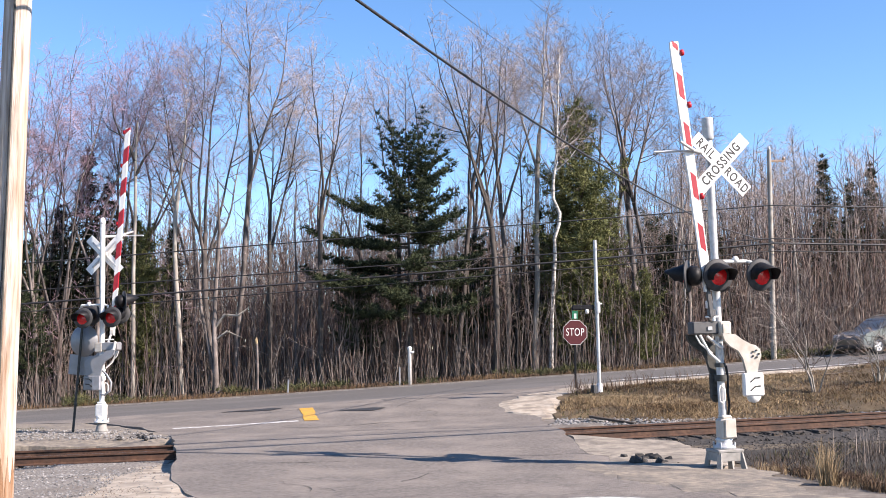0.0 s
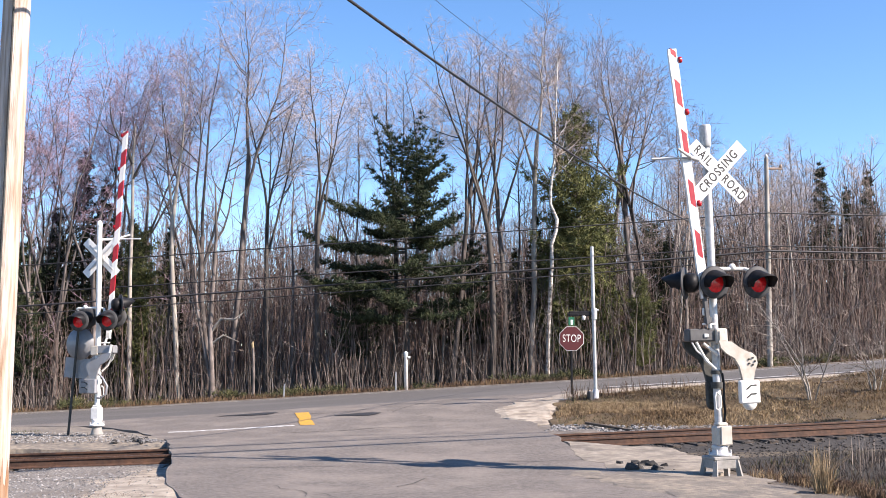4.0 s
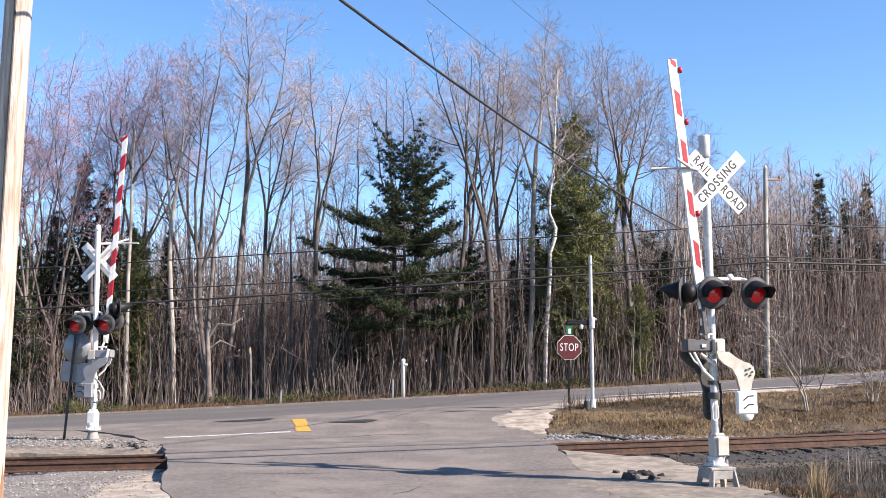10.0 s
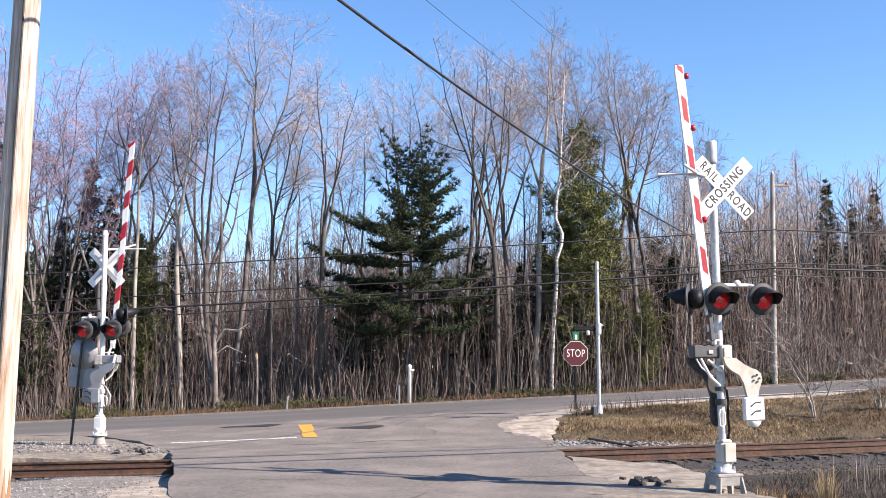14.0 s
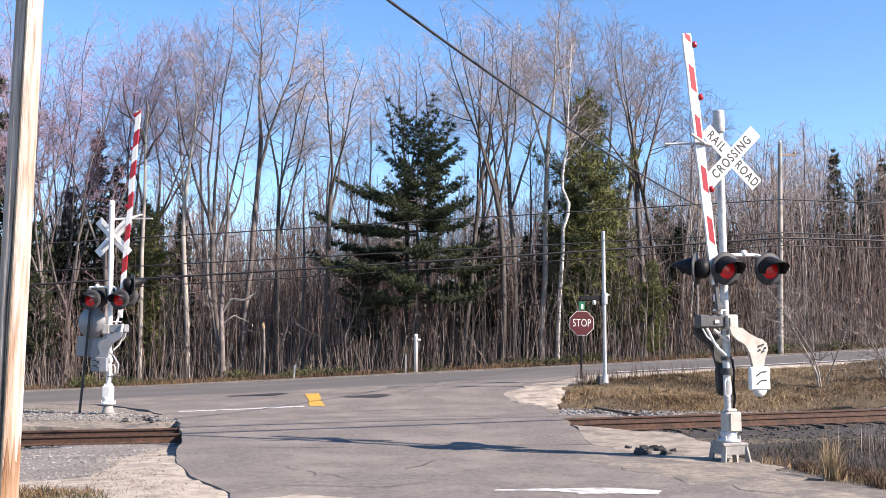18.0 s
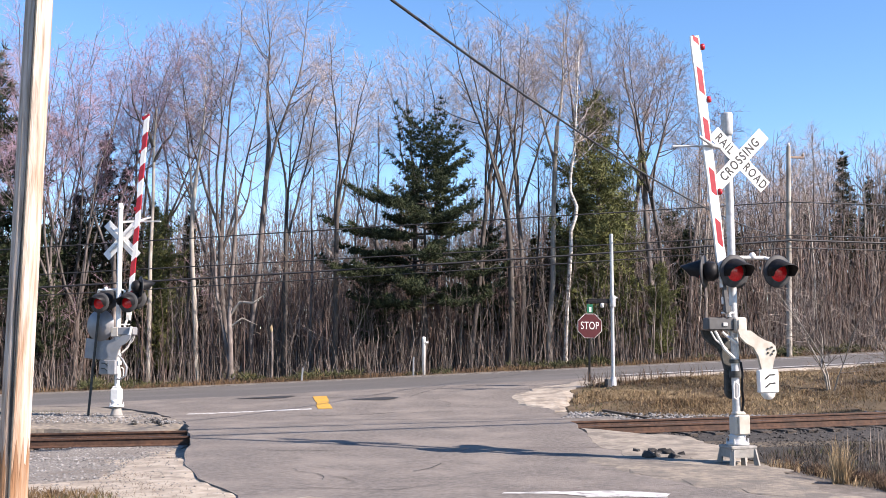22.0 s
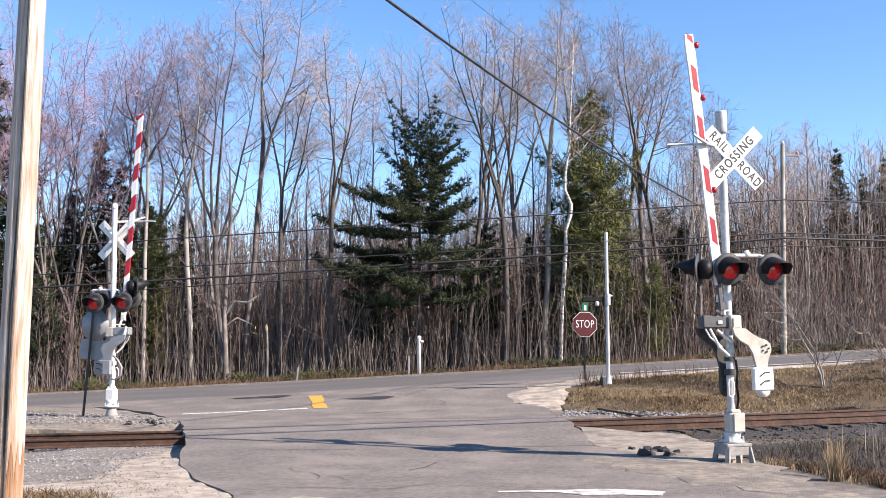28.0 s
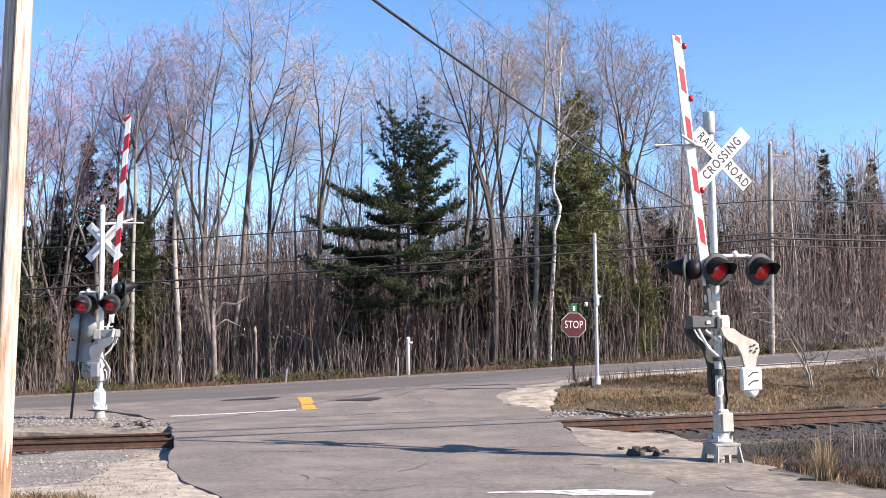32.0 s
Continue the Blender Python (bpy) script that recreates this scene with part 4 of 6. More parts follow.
def build_signs():
    s = thing("stop_sign", pose(4.40, 32.8, land(4.4, 32.8), 0, 0.6, 2), "red stop sign on a thin dark steel post", "stop sign")
    h = 3.0 - land(4.4, 32.8)
    part("post", Shape().slab(0, 0.03, h / 2 - 0.1, 0.065, 0.04, h, 0.008), M["black"], s)
    c = 2.52 - land(4.4, 32.8)
    border = part("plate", Shape().prism([(x, z + c) for x, z in octagon(0.40)], -0.006, 0.0), M["signwhite"], s, "white-edged sign plate")
    face = part("face", Shape().prism([(x, z + c) for x, z in octagon(0.387)], -0.010, -0.0065), M["stopred"], s, "dark red octagonal face")
    lettering("lettering", "STOP", 0.33, M["signwhite"], face, pose(0, -0.0125, c, 90) @ Matrix.Diagonal((0.68, 1.0, 1, 1)), bold=-0.002, gap=1.08)
    blade = part("street_blade", Shape().slab(0, 0, c + 0.53, 0.18, 0.012, 0.25, 0.003), M["green"], s, "small green plate with a white bar")
    part("bar", Shape().slab(0.01, -0.009, c + 0.50, 0.07, 0.004, 0.15, 0.001), M["signwhite"], blade)
    # tall light post behind the stop sign
    z0 = land(4.9, 31.5)
    p = thing("signal_post", pose(4.92, 31.5, z0, 0, 0, 8), "tall pale metal post with a dark bracketed sign", "post")
    part("shaft", Shape().tube([(0, 0, 0), (-0.03, 0, 5.2 - z0)], 0.052, 16), M["galv"], p)
    part("foot", Shape().lathe([(0.16, -0.05), (0.16, 0.03), (0.1, 0.06), (0.09, 0.28), (0.06, 0.33)], 14), M["galv"], p)
    part("foot_plate", Shape().slab(-0.16, 0.05, 0.12, 0.10, 0.3, 0.3, 0.02), M["greybox"], p)
    zb = 3.22 - z0
    part("side_panel", Shape().slab(-0.42, 0.05, zb, 0.66, 0.1, 0.14, 0.02).slab(-0.62, 0.05, zb - 0.03, 0.3, 0.14, 0.1, 0.02), M["black"], p, "dark edge-on side panel")
    part("panel_lamp", Shape().lathe([(0.0, -0.14), (0.05, -0.12), (0.06, -0.02), (0.03, 0.0)], 10, m=pose(-0.32, 0.0, zb - 0.06)), M["white"], p)
    part("collar", Shape().tube([(0, 0, zb - 0.16), (0, 0, zb + 0.16)], 0.085, 12).tube([(-0.05, 0, zb + 0.1), (0.14, 0, zb + 0.1)], 0.03, 8), M["galv"], p)
    # white marker pipe by the wood
    q = thing("marker_pipe", pose(-0.91, 47.0, land(-0.91, 47) - 0.03), "white painted vent pipe with a small side cap", "pipe")
    part("pipe", Shape().lathe([(0.08, 0), (0.08, 1.55), (0.095, 1.58), (0.085, 1.68), (0.0, 1.72)], 14), M["white"], q)
    part("side_cap", Shape().tube([(0.08, -0.05, 1.45), (0.2, -0.05, 1.45)], 0.05, 8), M["white"], q)
    st = thing("stake", pose(-1.35, 47.0, land(-1.35, 47) - 0.03), "short grey wooden marker stake", "stake", "marker stakes")
    part("stake_body", Shape().slab(0, 0, 0.42, 0.07, 0.05, 0.86, 0.01), M["signback"], st)
    copy_thing(st, pose(-6.2, 46.8, land(-6.2, 46.8) - 0.25, 0, 4))
    # round warning sign seen from behind
    z0 = land(-9.0, 27.2)
    r = thing("warning_sign", pose(-8.9, 27.2, z0, 0, -4.5, 162), "round railway warning sign seen from behind on a dark post", "road sign")
    part("post", Shape().slab(0, 0.06, 1.45, 0.06, 0.04, 3.0, 0.008), M["darksteel"], r)
    part("disc", Shape().lathe([(0.40, -0.006), (0.40, 0.0)], 36, m=pose(-0.05, 0.0, 2.33, 90)), M["signback"], r, "grey back of the round plate")
    part("lower_plate", Shape().slab(-0.02, -0.01, 1.72, 0.72, 0.006, 0.50, 0.003), M["signback"], r, "grey back of the lower plate")


# ---- poles and wires ----
def sag_line(a, b, sag, n=24):
    a, b = Vector(a), Vector(b)
    return [a.lerp(b, i / n) - Vector((0, 0, sag * 4 * (i / n) * (1 - i / n))) for i in range(n + 1)]


def build_poles():
    p = thing("utility_pole", pose(-4.56, 11.5, -0.2), "weathered wooden utility pole beside the road", "utility pole")
    lean = Vector((0.065, 0.0, 5.2))
    part("shaft", Shape().tube([Vector((0.0, 0, -0.3)) + lean * k for k in (0, 0.5, 1.0, 1.5, 2.05)], [0.155, 0.15, 0.145, 0.14, 0.13], 28), M["polewood"], p)
    foot = Shape()
    ring = [(2 * math.pi * i / 40, 0.75 + 0.35 * noise.noise((i * 0.9, 3, 1)) + 0.3 * math.sin(i * 2.3)) for i in range(40)]
    foot.add([Vector((0.1585 * math.cos(a), 0.1585 * math.sin(a), -0.3)) + lean * k for a, k in ((a, 0) for a, h in ring)] + [Vector(((0.1575 - 0.002 * h) * math.cos(a), (0.1575 - 0.002 * h) * math.sin(a), -0.3)) + lean * (0.13 + 0.11 * h) for a, h in ring], [(i, (i + 1) % 40, 40 + (i + 1) % 40, 40 + i) for i in range(40)], True)
    part("stained_foot", foot, M["stain_wood"], p, "rust-stained foot of the pole")
    part("drying_crack", Shape().add([Vector((0.012 * math.sin(i * 1.7) + s * w, -0.15 + 0.005 * k, 0)) + Vector((0.0, -0.006, -0.3)) + lean * k for i, k in enumerate((0.05, 0.2, 0.35, 0.5, 0.62, 0.74)) for w in ((0.004, 0.011, 0.013, 0.009, 0.006, 0.001)[i],) for s in (-1, 1)], [(2 * i, 2 * i + 1, 2 * i + 3, 2 * i + 2) for i in range(5)]), M["darksteel"], p, "dark drying crack along the shaft")
    part("ground_wire", Shape().tube([Vector((0.03, -0.16, -0.2)) + lean * k for k in (0, 0.5, 1.0, 1.5, 2.0)], 0.012, 6), M["darksteel"], p, "dark ground wire stapled to the pole")
    part("crossarm", Shape().slab(0.1, 0, 10.2, 2.4, 0.1, 0.12, 0.01, m=pose(0, 0, 0, 0, 0, 107)), M["polewood"], p)
    for y0, c, y1, m in ((7.95, 0.0044, 25, 0.5), (10.4, 0.003, 33, 0.55)):
        w = Shape().tube([(17 + m * (y - 52), y, y0 + c * (y - y1) ** 2) for y in (-10 + 62 * i / 30 for i in range(31))], 0.006, 4)
        tagged(part("thin_wire", w, M["cable"]), "thin overhead wire to the far pole", "wire", "thin wires to the far pole")
    z0 = land(15.52, 48.62)
    f = thing("utility_pole", pose(15.52, 48.62, z0 - 0.2, 0, 1.1), "tall weathered utility pole at the wood's edge", "utility pole")
    part("shaft", Shape().tube([(0, 0, 0), (0.0, 0, 5), (0, 0, 9.8)], [0.13, 0.117, 0.094], 14), M["bark_pale"], f)
    part("bracket", Shape().slab(0.35, 0, 9.3, 0.7, 0.08, 0.1, 0.01).lathe([(0.06, 0), (0.08, 0.05), (0.05, 0.14), (0.0, 0.16)], 8, m=pose(0.66, 0, 9.35)), M["polewood"], f)
    part("insulator", Shape().lathe([(0.05, 0), (0.07, 0.06), (0.04, 0.16), (0.0, 0.18)], 10, m=pose(0, 0, 9.8)), M["galv"], f)
    # wires along the main road
    for z0, z1, z2, sag, r in ((3.76, 8.57, 8.8, 0.0, 0.028), (2.83, 7.05, 7.15, 0.0, 0.026), (2.54, 6.82, 6.95, 0.33, 0.045), (2.17, 6.47, 6.65, 0.33, 0.024)):
        w = Shape().tube(sag_line((-56.1, 48.62, z0), (15.66, 48.39, z1), sag), r, 5).tube(sag_line((15.66, 48.39, z1), (65.5, 56.1, z2 + 0.6), 0.3), r, 5)
        tagged(part("wire", w, M["cable"]), "black overhead wire along the main road", "wire", "wires along the road")
    run = [-10 + 58.5 * i / 40 for i in range(41)]
    w = Shape().tube([(16.75 + 0.47 * (y - 51.9), y, 7.83 - 0.111 * y + 0.00195 * y * y) for y in run], 0.022, 8)
    tagged(part("cable", w, M["cable"]), "thick black overhead cable", "cable")
    # unseen wires above the view, overly thick to cast dark lines on the road
    for k, (a, b) in enumerate((((-4.75, 12.3, 10.15), (40, 26.2, 10.6)), ((-4.2, 10.7, 10.15), (40, 24.6, 10.6)))):
        w = Shape().tube(sag_line(a, b, 0.5), 0.075, 6)
        tagged(part("wire", w, M["cable"]), "black overhead wire from the near pole, thickened to deepen its shadow", "wire", "wires of the near pole")


# ---- trees ----
def side_way(rng, axis, angle):
    a = rng.uniform(0, 2 * math.pi)
    s = axis.orthogonal().normalized()
    s = s * math.cos(a) + axis.cross(s) * math.sin(a)
    return axis * math.cos(angle) + s * math.sin(angle)


def along(pts, f):
    """The place and the direction at a share f of a line of points."""
    n = len(pts) - 1
    i = min(n - 1, int(f * n))
    return pts[i].lerp(pts[i + 1], min(1.0, f * n - i)), (pts[i + 1] - pts[i]).normalized()


def limb(rng, wood, twig, p, d, length, r, level=1, rise=0.06, fine=1.0):
    """A limb that bends upwards, with side limbs and, on those, twigs."""
    n = 6 if level == 1 else 3
    pts, rad = [Vector(p)], [r]
    d = Vector(d).normalized()
    for i in range(n):
        d = (d + Vector((rng.gauss(0, 0.15), rng.gauss(0, 0.15), rise + rng.gauss(0, 0.09)))).normalized()
        pts.append(pts[-1] + d * length / n)
        rad.append(max(0.0065, r * (1 - 0.8 * (i + 1) / n)))
    (wood if level == 1 else twig).tube(pts, rad, 4 if level == 1 else 3, caps=False)
    twig.spike(pts[-1], pts[-1] + d * rng.uniform(0.2, 0.5), rad[-1])
    count = max(3, int(fine * length * (3.4 if level == 1 else 5.6)))
    for k in range(count):
        f = 0.18 + 0.82 * (k + rng.random()) / count
        q, axis = along(pts, f)
        way = side_way(rng, axis, radians(rng.uniform(30, 68)))
        if level == 1:
            limb(rng, wood, twig, q, way, 0.28 + length * rng.uniform(0.2, 0.4) * (1.25 - 0.55 * f), max(0.0085, rad[min(n, int(f * n))] * 0.5), 2, rise, fine)
        else:
            way = (way + Vector((0, 0, 0.2))).normalized()
            l = rng.uniform(0.3, 0.75)
            twig.spike(q, q + way * l, 0.0068)
            for j in range(3):
                g = rng.uniform(0.25, 0.95)
                w2 = side_way(rng, way, radians(rng.uniform(25, 55)))
                twig.spike(q + way * l * g, q + way * l * g + w2 * rng.uniform(0.14, 0.4), 0.005)


def leader(rng, wood, twig, pts, rad, low, count, reach, top=0.42, fine=1.0):
    """A rising stem with limbs from a share low of its length up."""
    wood.tube(pts, rad, 7, caps=False)
    for j in range(count):
        f = low + (0.99 - low) * (j + rng.random()) / count
        q, axis = along(pts, f)
        r = rad[min(len(rad) - 1, int(f * (len(rad) - 1)))]
        length = reach * (1.0 - (1 - top) * ((f - low) / (1 - low)) ** 1.4) * rng.uniform(0.6, 1.15)
        limb(rng, wood, twig, q, side_way(rng, axis, radians(rng.uniform(34, 66))), max(0.5, length), max(0.014, min(0.05, r * 0.55)), fine=fine)


def leafless(seed, height, stems, fork, reach, lean=0.0, stout=1.0, dead=8, fine=1.0):
    """Trunk with limbs, and crown of twigs, of a bare tree whose trunk forks into several leaders at a share of its height."""
    rng = random.Random(seed)
    wood, twig = Shape(), Shape()
    r0 = height * 0.0072 * stout
    p, d = [Vector((0, 0, -0.4))], Vector((lean, 0, 1)).normalized()
    top = height if stems == 1 else height * fork
    n = 12 if stems == 1 else max(3, int(top / 1.3))
    for i in range(n):
        d = (d + Vector((rng.gauss(0, 0.045), rng.gauss(0, 0.045), 0.05))).normalized()
        p.append(p[-1] + d * (top + 0.4) / n)
    if stems == 1:
        leader(rng, wood, twig, p, [r0 * 1.3] + [max(0.012, r0 * (1 - 0.95 * (i + 1) / n)) for i in range(n)], fork, int((12 + height * 0.7) * fine), reach, fine=fine)
    else:
        wood.tube(p, [r0 * 1.35] + [r0 * (1.05 - 0.25 * (i + 1) / n) for i in range(n)], 8, caps=False)
        turn = rng.uniform(0, 6.28)
        for k in range(stems):
            a = turn + 2 * math.pi * (k + rng.uniform(-0.2, 0.2)) / stems
            out = rng.uniform(0.2, 0.46) if k else 0.08
            root = along(p, 1 - (0.3 * k / stems if k else 0.0))[0]
            e, q = (d + Vector((math.cos(a) * out, math.sin(a) * out, 0))).normalized(), [root]
            h = (height - root.z) * (rng.uniform(0.82, 0.97) if k else 1.0)
            for i in range(9):
                e = (e + Vector((rng.gauss(0, 0.085), rng.gauss(0, 0.085), 0.055))).normalized()
                q.append(q[-1] + e * h / 9)
            leader(rng, wood, twig, q, [max(0.011, r0 * (0.62 if stems < 4 else 0.54) * (1 - 0.95 * i / 9)) for i in range(10)], 0.34, max(11, int(40 * fine / stems)), reach * 0.95, fine=fine)
    for j in range(dead):
        q, axis = along(p, rng.uniform(0.15, 0.55 if stems == 1 else 0.95))
        b = rng.uniform(0, 2 * math.pi)
        limb(rng, wood, twig, q, (math.cos(b), math.sin(b), rng.uniform(0.0, 0.9)), rng.uniform(0.5, 1.6), 0.014, 2, 0.06, 0.7)
    return wood, twig


TONES = {"bark_grey": "grey", "bark_dark": "dark", "bark_pale": "pale"}
TREE_KINDS = []


def make_tree_kinds():
    for seed, h, stems, fork, reach, bark, twigs in ((31, 13.0, 1, 0.5, 1.5, "bark_grey", "twig_grey"), (32, 14.0, 1, 0.55, 1.4, "bark_pale", "twig_grey"), (33, 12.0, 1, 0.5, 1.5, "bark_dark", "twig_grey"),
                                                     (34, 13.0, 1, 0.55, 1.3, "bark_grey", "twig_tan"), (35, 12.0, 2, 0.5, 1.4, "bark_dark", "twig_tan"), (36, 12.5, 3, 0.4, 1.6, "bark_grey", "twig_tan")):
        wood, twig = leafless(seed, h, stems, fork, reach, fine=0.7)
        TREE_KINDS.append((h, wood.mesh("trunk", M[bark]), twig.mesh("crown", M[twigs]), TONES[bark]))


def place_tree(k, x, y, height, turn, lean=0.0):
    h, wood, twig, tone = TREE_KINDS[k]
    s = height / h
    t = thing("tree", pose(x, y, land(x, y) - 0.1, 0, lean, turn), "slender " + tone + "-barked leafless young tree with sparse twigs", "tree", "bare trees of the wood")
    for name, me in (("trunk", wood), ("crown", twig)):
        part(name, me, None, t).scale = (s, s, s)
    return t


def tall_tree(seed, x, y, height, stems, fork, reach, bark, twigs, lean=0.0, stout=1.0):
    wood, twig = leafless(seed, height * 1.03, stems, fork, reach * 1.15, lean, stout)
    hue = {"twig_red": "reddish budding", "twig_grey": "grey", "twig_tan": "tan"}[twigs]
    kind = "tall single-stemmed" if stems == 1 else "tall forking"
    t = thing("tree", pose(x, y, land(x, y) - 0.1), kind + " " + TONES[bark] + "-barked leafless tree with " + hue + " twigs", "tree", "bare trees of the wood")
    part("trunk", wood, M[bark], t)
    part("crown", twig, M[twigs], t)


def tuft(shape, rng, c, r, n, up=0.3, width=0.14):
    """A spray of flat needles."""
    vs, fs = [], []
    for i in range(n):
        d = Vector((rng.gauss(0, 1), rng.gauss(0, 1), rng.gauss(up, 0.8))).normalized()
        s = d.orthogonal().normalized()
        a = rng.uniform(0, 6.28)
        s = (s * math.cos(a) + d.cross(s) * math.sin(a)) * r * width
        q = Vector(c) + d * r * rng.uniform(0.0, 0.3)
        e = Vector(c) + d * r * rng.uniform(0.8, 1.3)
        o = len(vs)
        vs += [q - s * 0.6, q + s * 0.6, e]
        fs.append((o, o + 1, o + 2))
    shape.add(vs, fs)


def whorls(rng, height, low, gap, per, reach, profile, slope, uneven):
    """Boughs of a conifer, tier by tier: height, azimuth, length, slope at the foot."""
    out, z, turn = [], low * height, 0.0
    while z < height * 0.97:
        f = (z - low * height) / (height * (1 - low))
        for b in range(per):
            a = turn + 2 * math.pi * (b + rng.uniform(-0.3, 0.3)) / per
            out.append((z + rng.uniform(-0.4, 0.4) * gap, a, max(0.2, reach * profile(f) * rng.uniform(1 - uneven, 1 + uneven * 0.5)), slope(f) + rng.gauss(0, 0.08)))
        z += gap * rng.uniform(0.8, 1.2)
        turn += 1.9
    return out


def conifer(seed, height, boughs, size, needles, up=0.7, width=0.16, lift=0.25, spacing=0.17, fan=0.34, start=0.22, thick=0.07):
    """Trunk and boughs, and the foliage as plumes of needles along side shoots; each bough sags and lifts its tip."""
    rng = random.Random(seed)
    wood, boles, leaf = Shape(), Shape(), Shape()
    p = [Vector((0.1 * noise.noise((i * 0.7, seed, 0)), 0.1 * noise.noise((seed, i * 0.7, 3)), -0.3 + (height + 0.3) * i / 10)) for i in range(11)]
    wood.tube(p, [height * 0.0125 * (1 - i / 10.6) for i in range(11)], 8, caps=False)
    for z, a, length, slope in boughs:
        out = Vector((math.cos(a), math.sin(a), 0))
        side = Vector((-out.y, out.x, 0))
        bow = rng.gauss(0, 0.12)
        foot = Vector((p[5].x, p[5].y, z))

        def at(g):
            return foot + out * length * g + side * bow * length * g * g + Vector((0, 0, length * (slope * g + lift * g * g * g)))
        boles.tube([at(g) for g in (0, 0.35, 0.7, 1.0)], [0.012 + 0.012 * length, 0.01 + 0.008 * length, 0.01 + 0.003 * length, 0.008], 4, caps=False)
        g = start
        while g < 1.02:
            for hand in (-1, 1):
                w = (fan * length * (1.08 - g) ** 0.7 + 0.16) * rng.uniform(0.55, 1.2)
                way = (out * rng.uniform(0.5, 0.9) + side * hand * rng.uniform(0.6, 1.0) + Vector((0, 0, rng.uniform(-0.08, 0.28)))).normalized()
                k = max(1, int(w / spacing))
                for i in range(k):
                    tuft(leaf, rng, at(g) + way * w * (i + rng.uniform(0.3, 0.9)) / k + Vector((0, 0, rng.gauss(0, thick))), size * rng.uniform(0.7, 1.25), needles, up, width)
            g += spacing * 1.25 / max(0.6, length)
        tuft(leaf, rng, at(1.03), size * 1.1, needles, up, width)
    tuft(leaf, rng, (p[10].x, p[10].y, height), size * 1.5, needles * 2, 1.6, width)
    return wood, boles, leaf


def build_conifers():
    rng = random.Random(91)
    pine_top = lambda f: 1.0 if f < 0.4 else 1.0 - 0.72 * ((f - 0.4) / 0.6) ** 1.1
    cone = lambda f: max(0.06, 1.0 - f) ** 0.85
    soft = lambda f: (0.8 if f < 0.12 else 1.0 if f < 0.55 else 1.0 - 0.72 * ((f - 0.55) / 0.45) ** 1.2) * (0.88 + 0.2 * math.sin(f * 23))
    # the great pine: long boughs with lifted tips, and shorter ones between
    long_boughs = [(z, radians(a), length, slope) for z, a, length, slope in ((5.6, 160, 3.2, -0.12), (4.7, 196, 4.2, -0.15), (4.0, 262, 2.6, -0.12), (3.4, 190, 3.4, -0.12), (3.5, 340, 3.0, -0.14), (5.4, 320, 2.8, -0.1), (8.4, 182, 3.7, 0.02), (8.1, 205, 2.6, 0.0), (6.9, 176, 4.7, -0.08), (6.7, 200, 3.4, -0.1), (6.0, 186, 3.9, -0.16), (5.2, 172, 4.8, -0.14), (5.0, 214, 3.6, -0.18),
                                                                                (4.3, 238, 2.7, -0.16), (3.3, 232, 2.6, -0.12), (10.6, 20, 1.9, 0.3), (10.3, -60, 1.7, 0.3), (10.0, 8, 2.1, 0.16), (9.6, -35, 2.0, 0.1), (8.9, 12, 1.9, 0.1), (7.9, 4, 2.5, 0.02), (6.9, -20, 2.7, -0.06),
                                                                                (6.0, 8, 3.3, -0.12), (5.0, -15, 3.7, -0.16), (4.2, 10, 3.4, -0.16), (7.4, 262, 2.4, 0.0), (5.6, 280, 2.6, -0.12))]
    great = long_boughs + whorls(rng, 12.2, 0.6, 0.55, 5, 2.2, lambda f: 1.0 - 0.55 * f, lambda f: 0.2 + 0.75 * f, 0.5) + whorls(rng, 8.0, 0.42, 0.85, 3, 1.8, lambda f: 1.0, lambda f: -0.05, 0.5)
    kinds = {"great_pine": (conifer(45, 12.2, great, 0.2, 15, 1.0, 0.17, spacing=0.135, fan=0.3, thick=0.07), "needle"),
             "pine": (conifer(42, 11.0, whorls(rng, 11.0, 0.28, 0.6, 5, 2.5, pine_top, lambda f: 0.0 + 0.5 * f, 0.5), 0.25, 11, 0.8, 0.19), "needle"),
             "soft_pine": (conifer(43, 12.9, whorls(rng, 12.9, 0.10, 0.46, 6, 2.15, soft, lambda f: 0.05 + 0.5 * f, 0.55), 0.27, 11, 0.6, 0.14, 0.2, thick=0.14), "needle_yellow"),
             "spruce": (conifer(44, 11.0, whorls(rng, 11.0, 0.06, 0.36, 6, 2.0, cone, lambda f: -0.22 + 0.3 * f, 0.35), 0.23, 8, 0.1, 0.22, 0.1, 0.2, 0.3), "needle_dark")}
    meshes = {k: (w.mesh("trunk", M["bark_dark"]), b.mesh("bough_wood", M["bark_dark"]), l.mesh("crown", M[mat])) for k, ((w, b, l), mat) in kinds.items()}
    words = {"great_pine": "large dark green pine with layered plume-like boughs", "pine": "dark green young pine among bare trees",
             "soft_pine": "yellowish green pine with soft feathery boughs", "spruce": "dark green pointed spruce among bare trees"}

    def put(kind, x, y, s, turn, sz=1.0):
        t = thing("conifer", pose(x, y, land(x, y) - 0.1, 0, 0, turn), words[kind], "conifer", "conifers of the wood")
        for name, me in zip(("trunk", "bough_wood", "crown"), meshes[kind]):
            o = part(name, me, None, t)
            o.scale = (s, s, s * sz)
            if name == "bough_wood":
                tagged(o, kind="stuff")
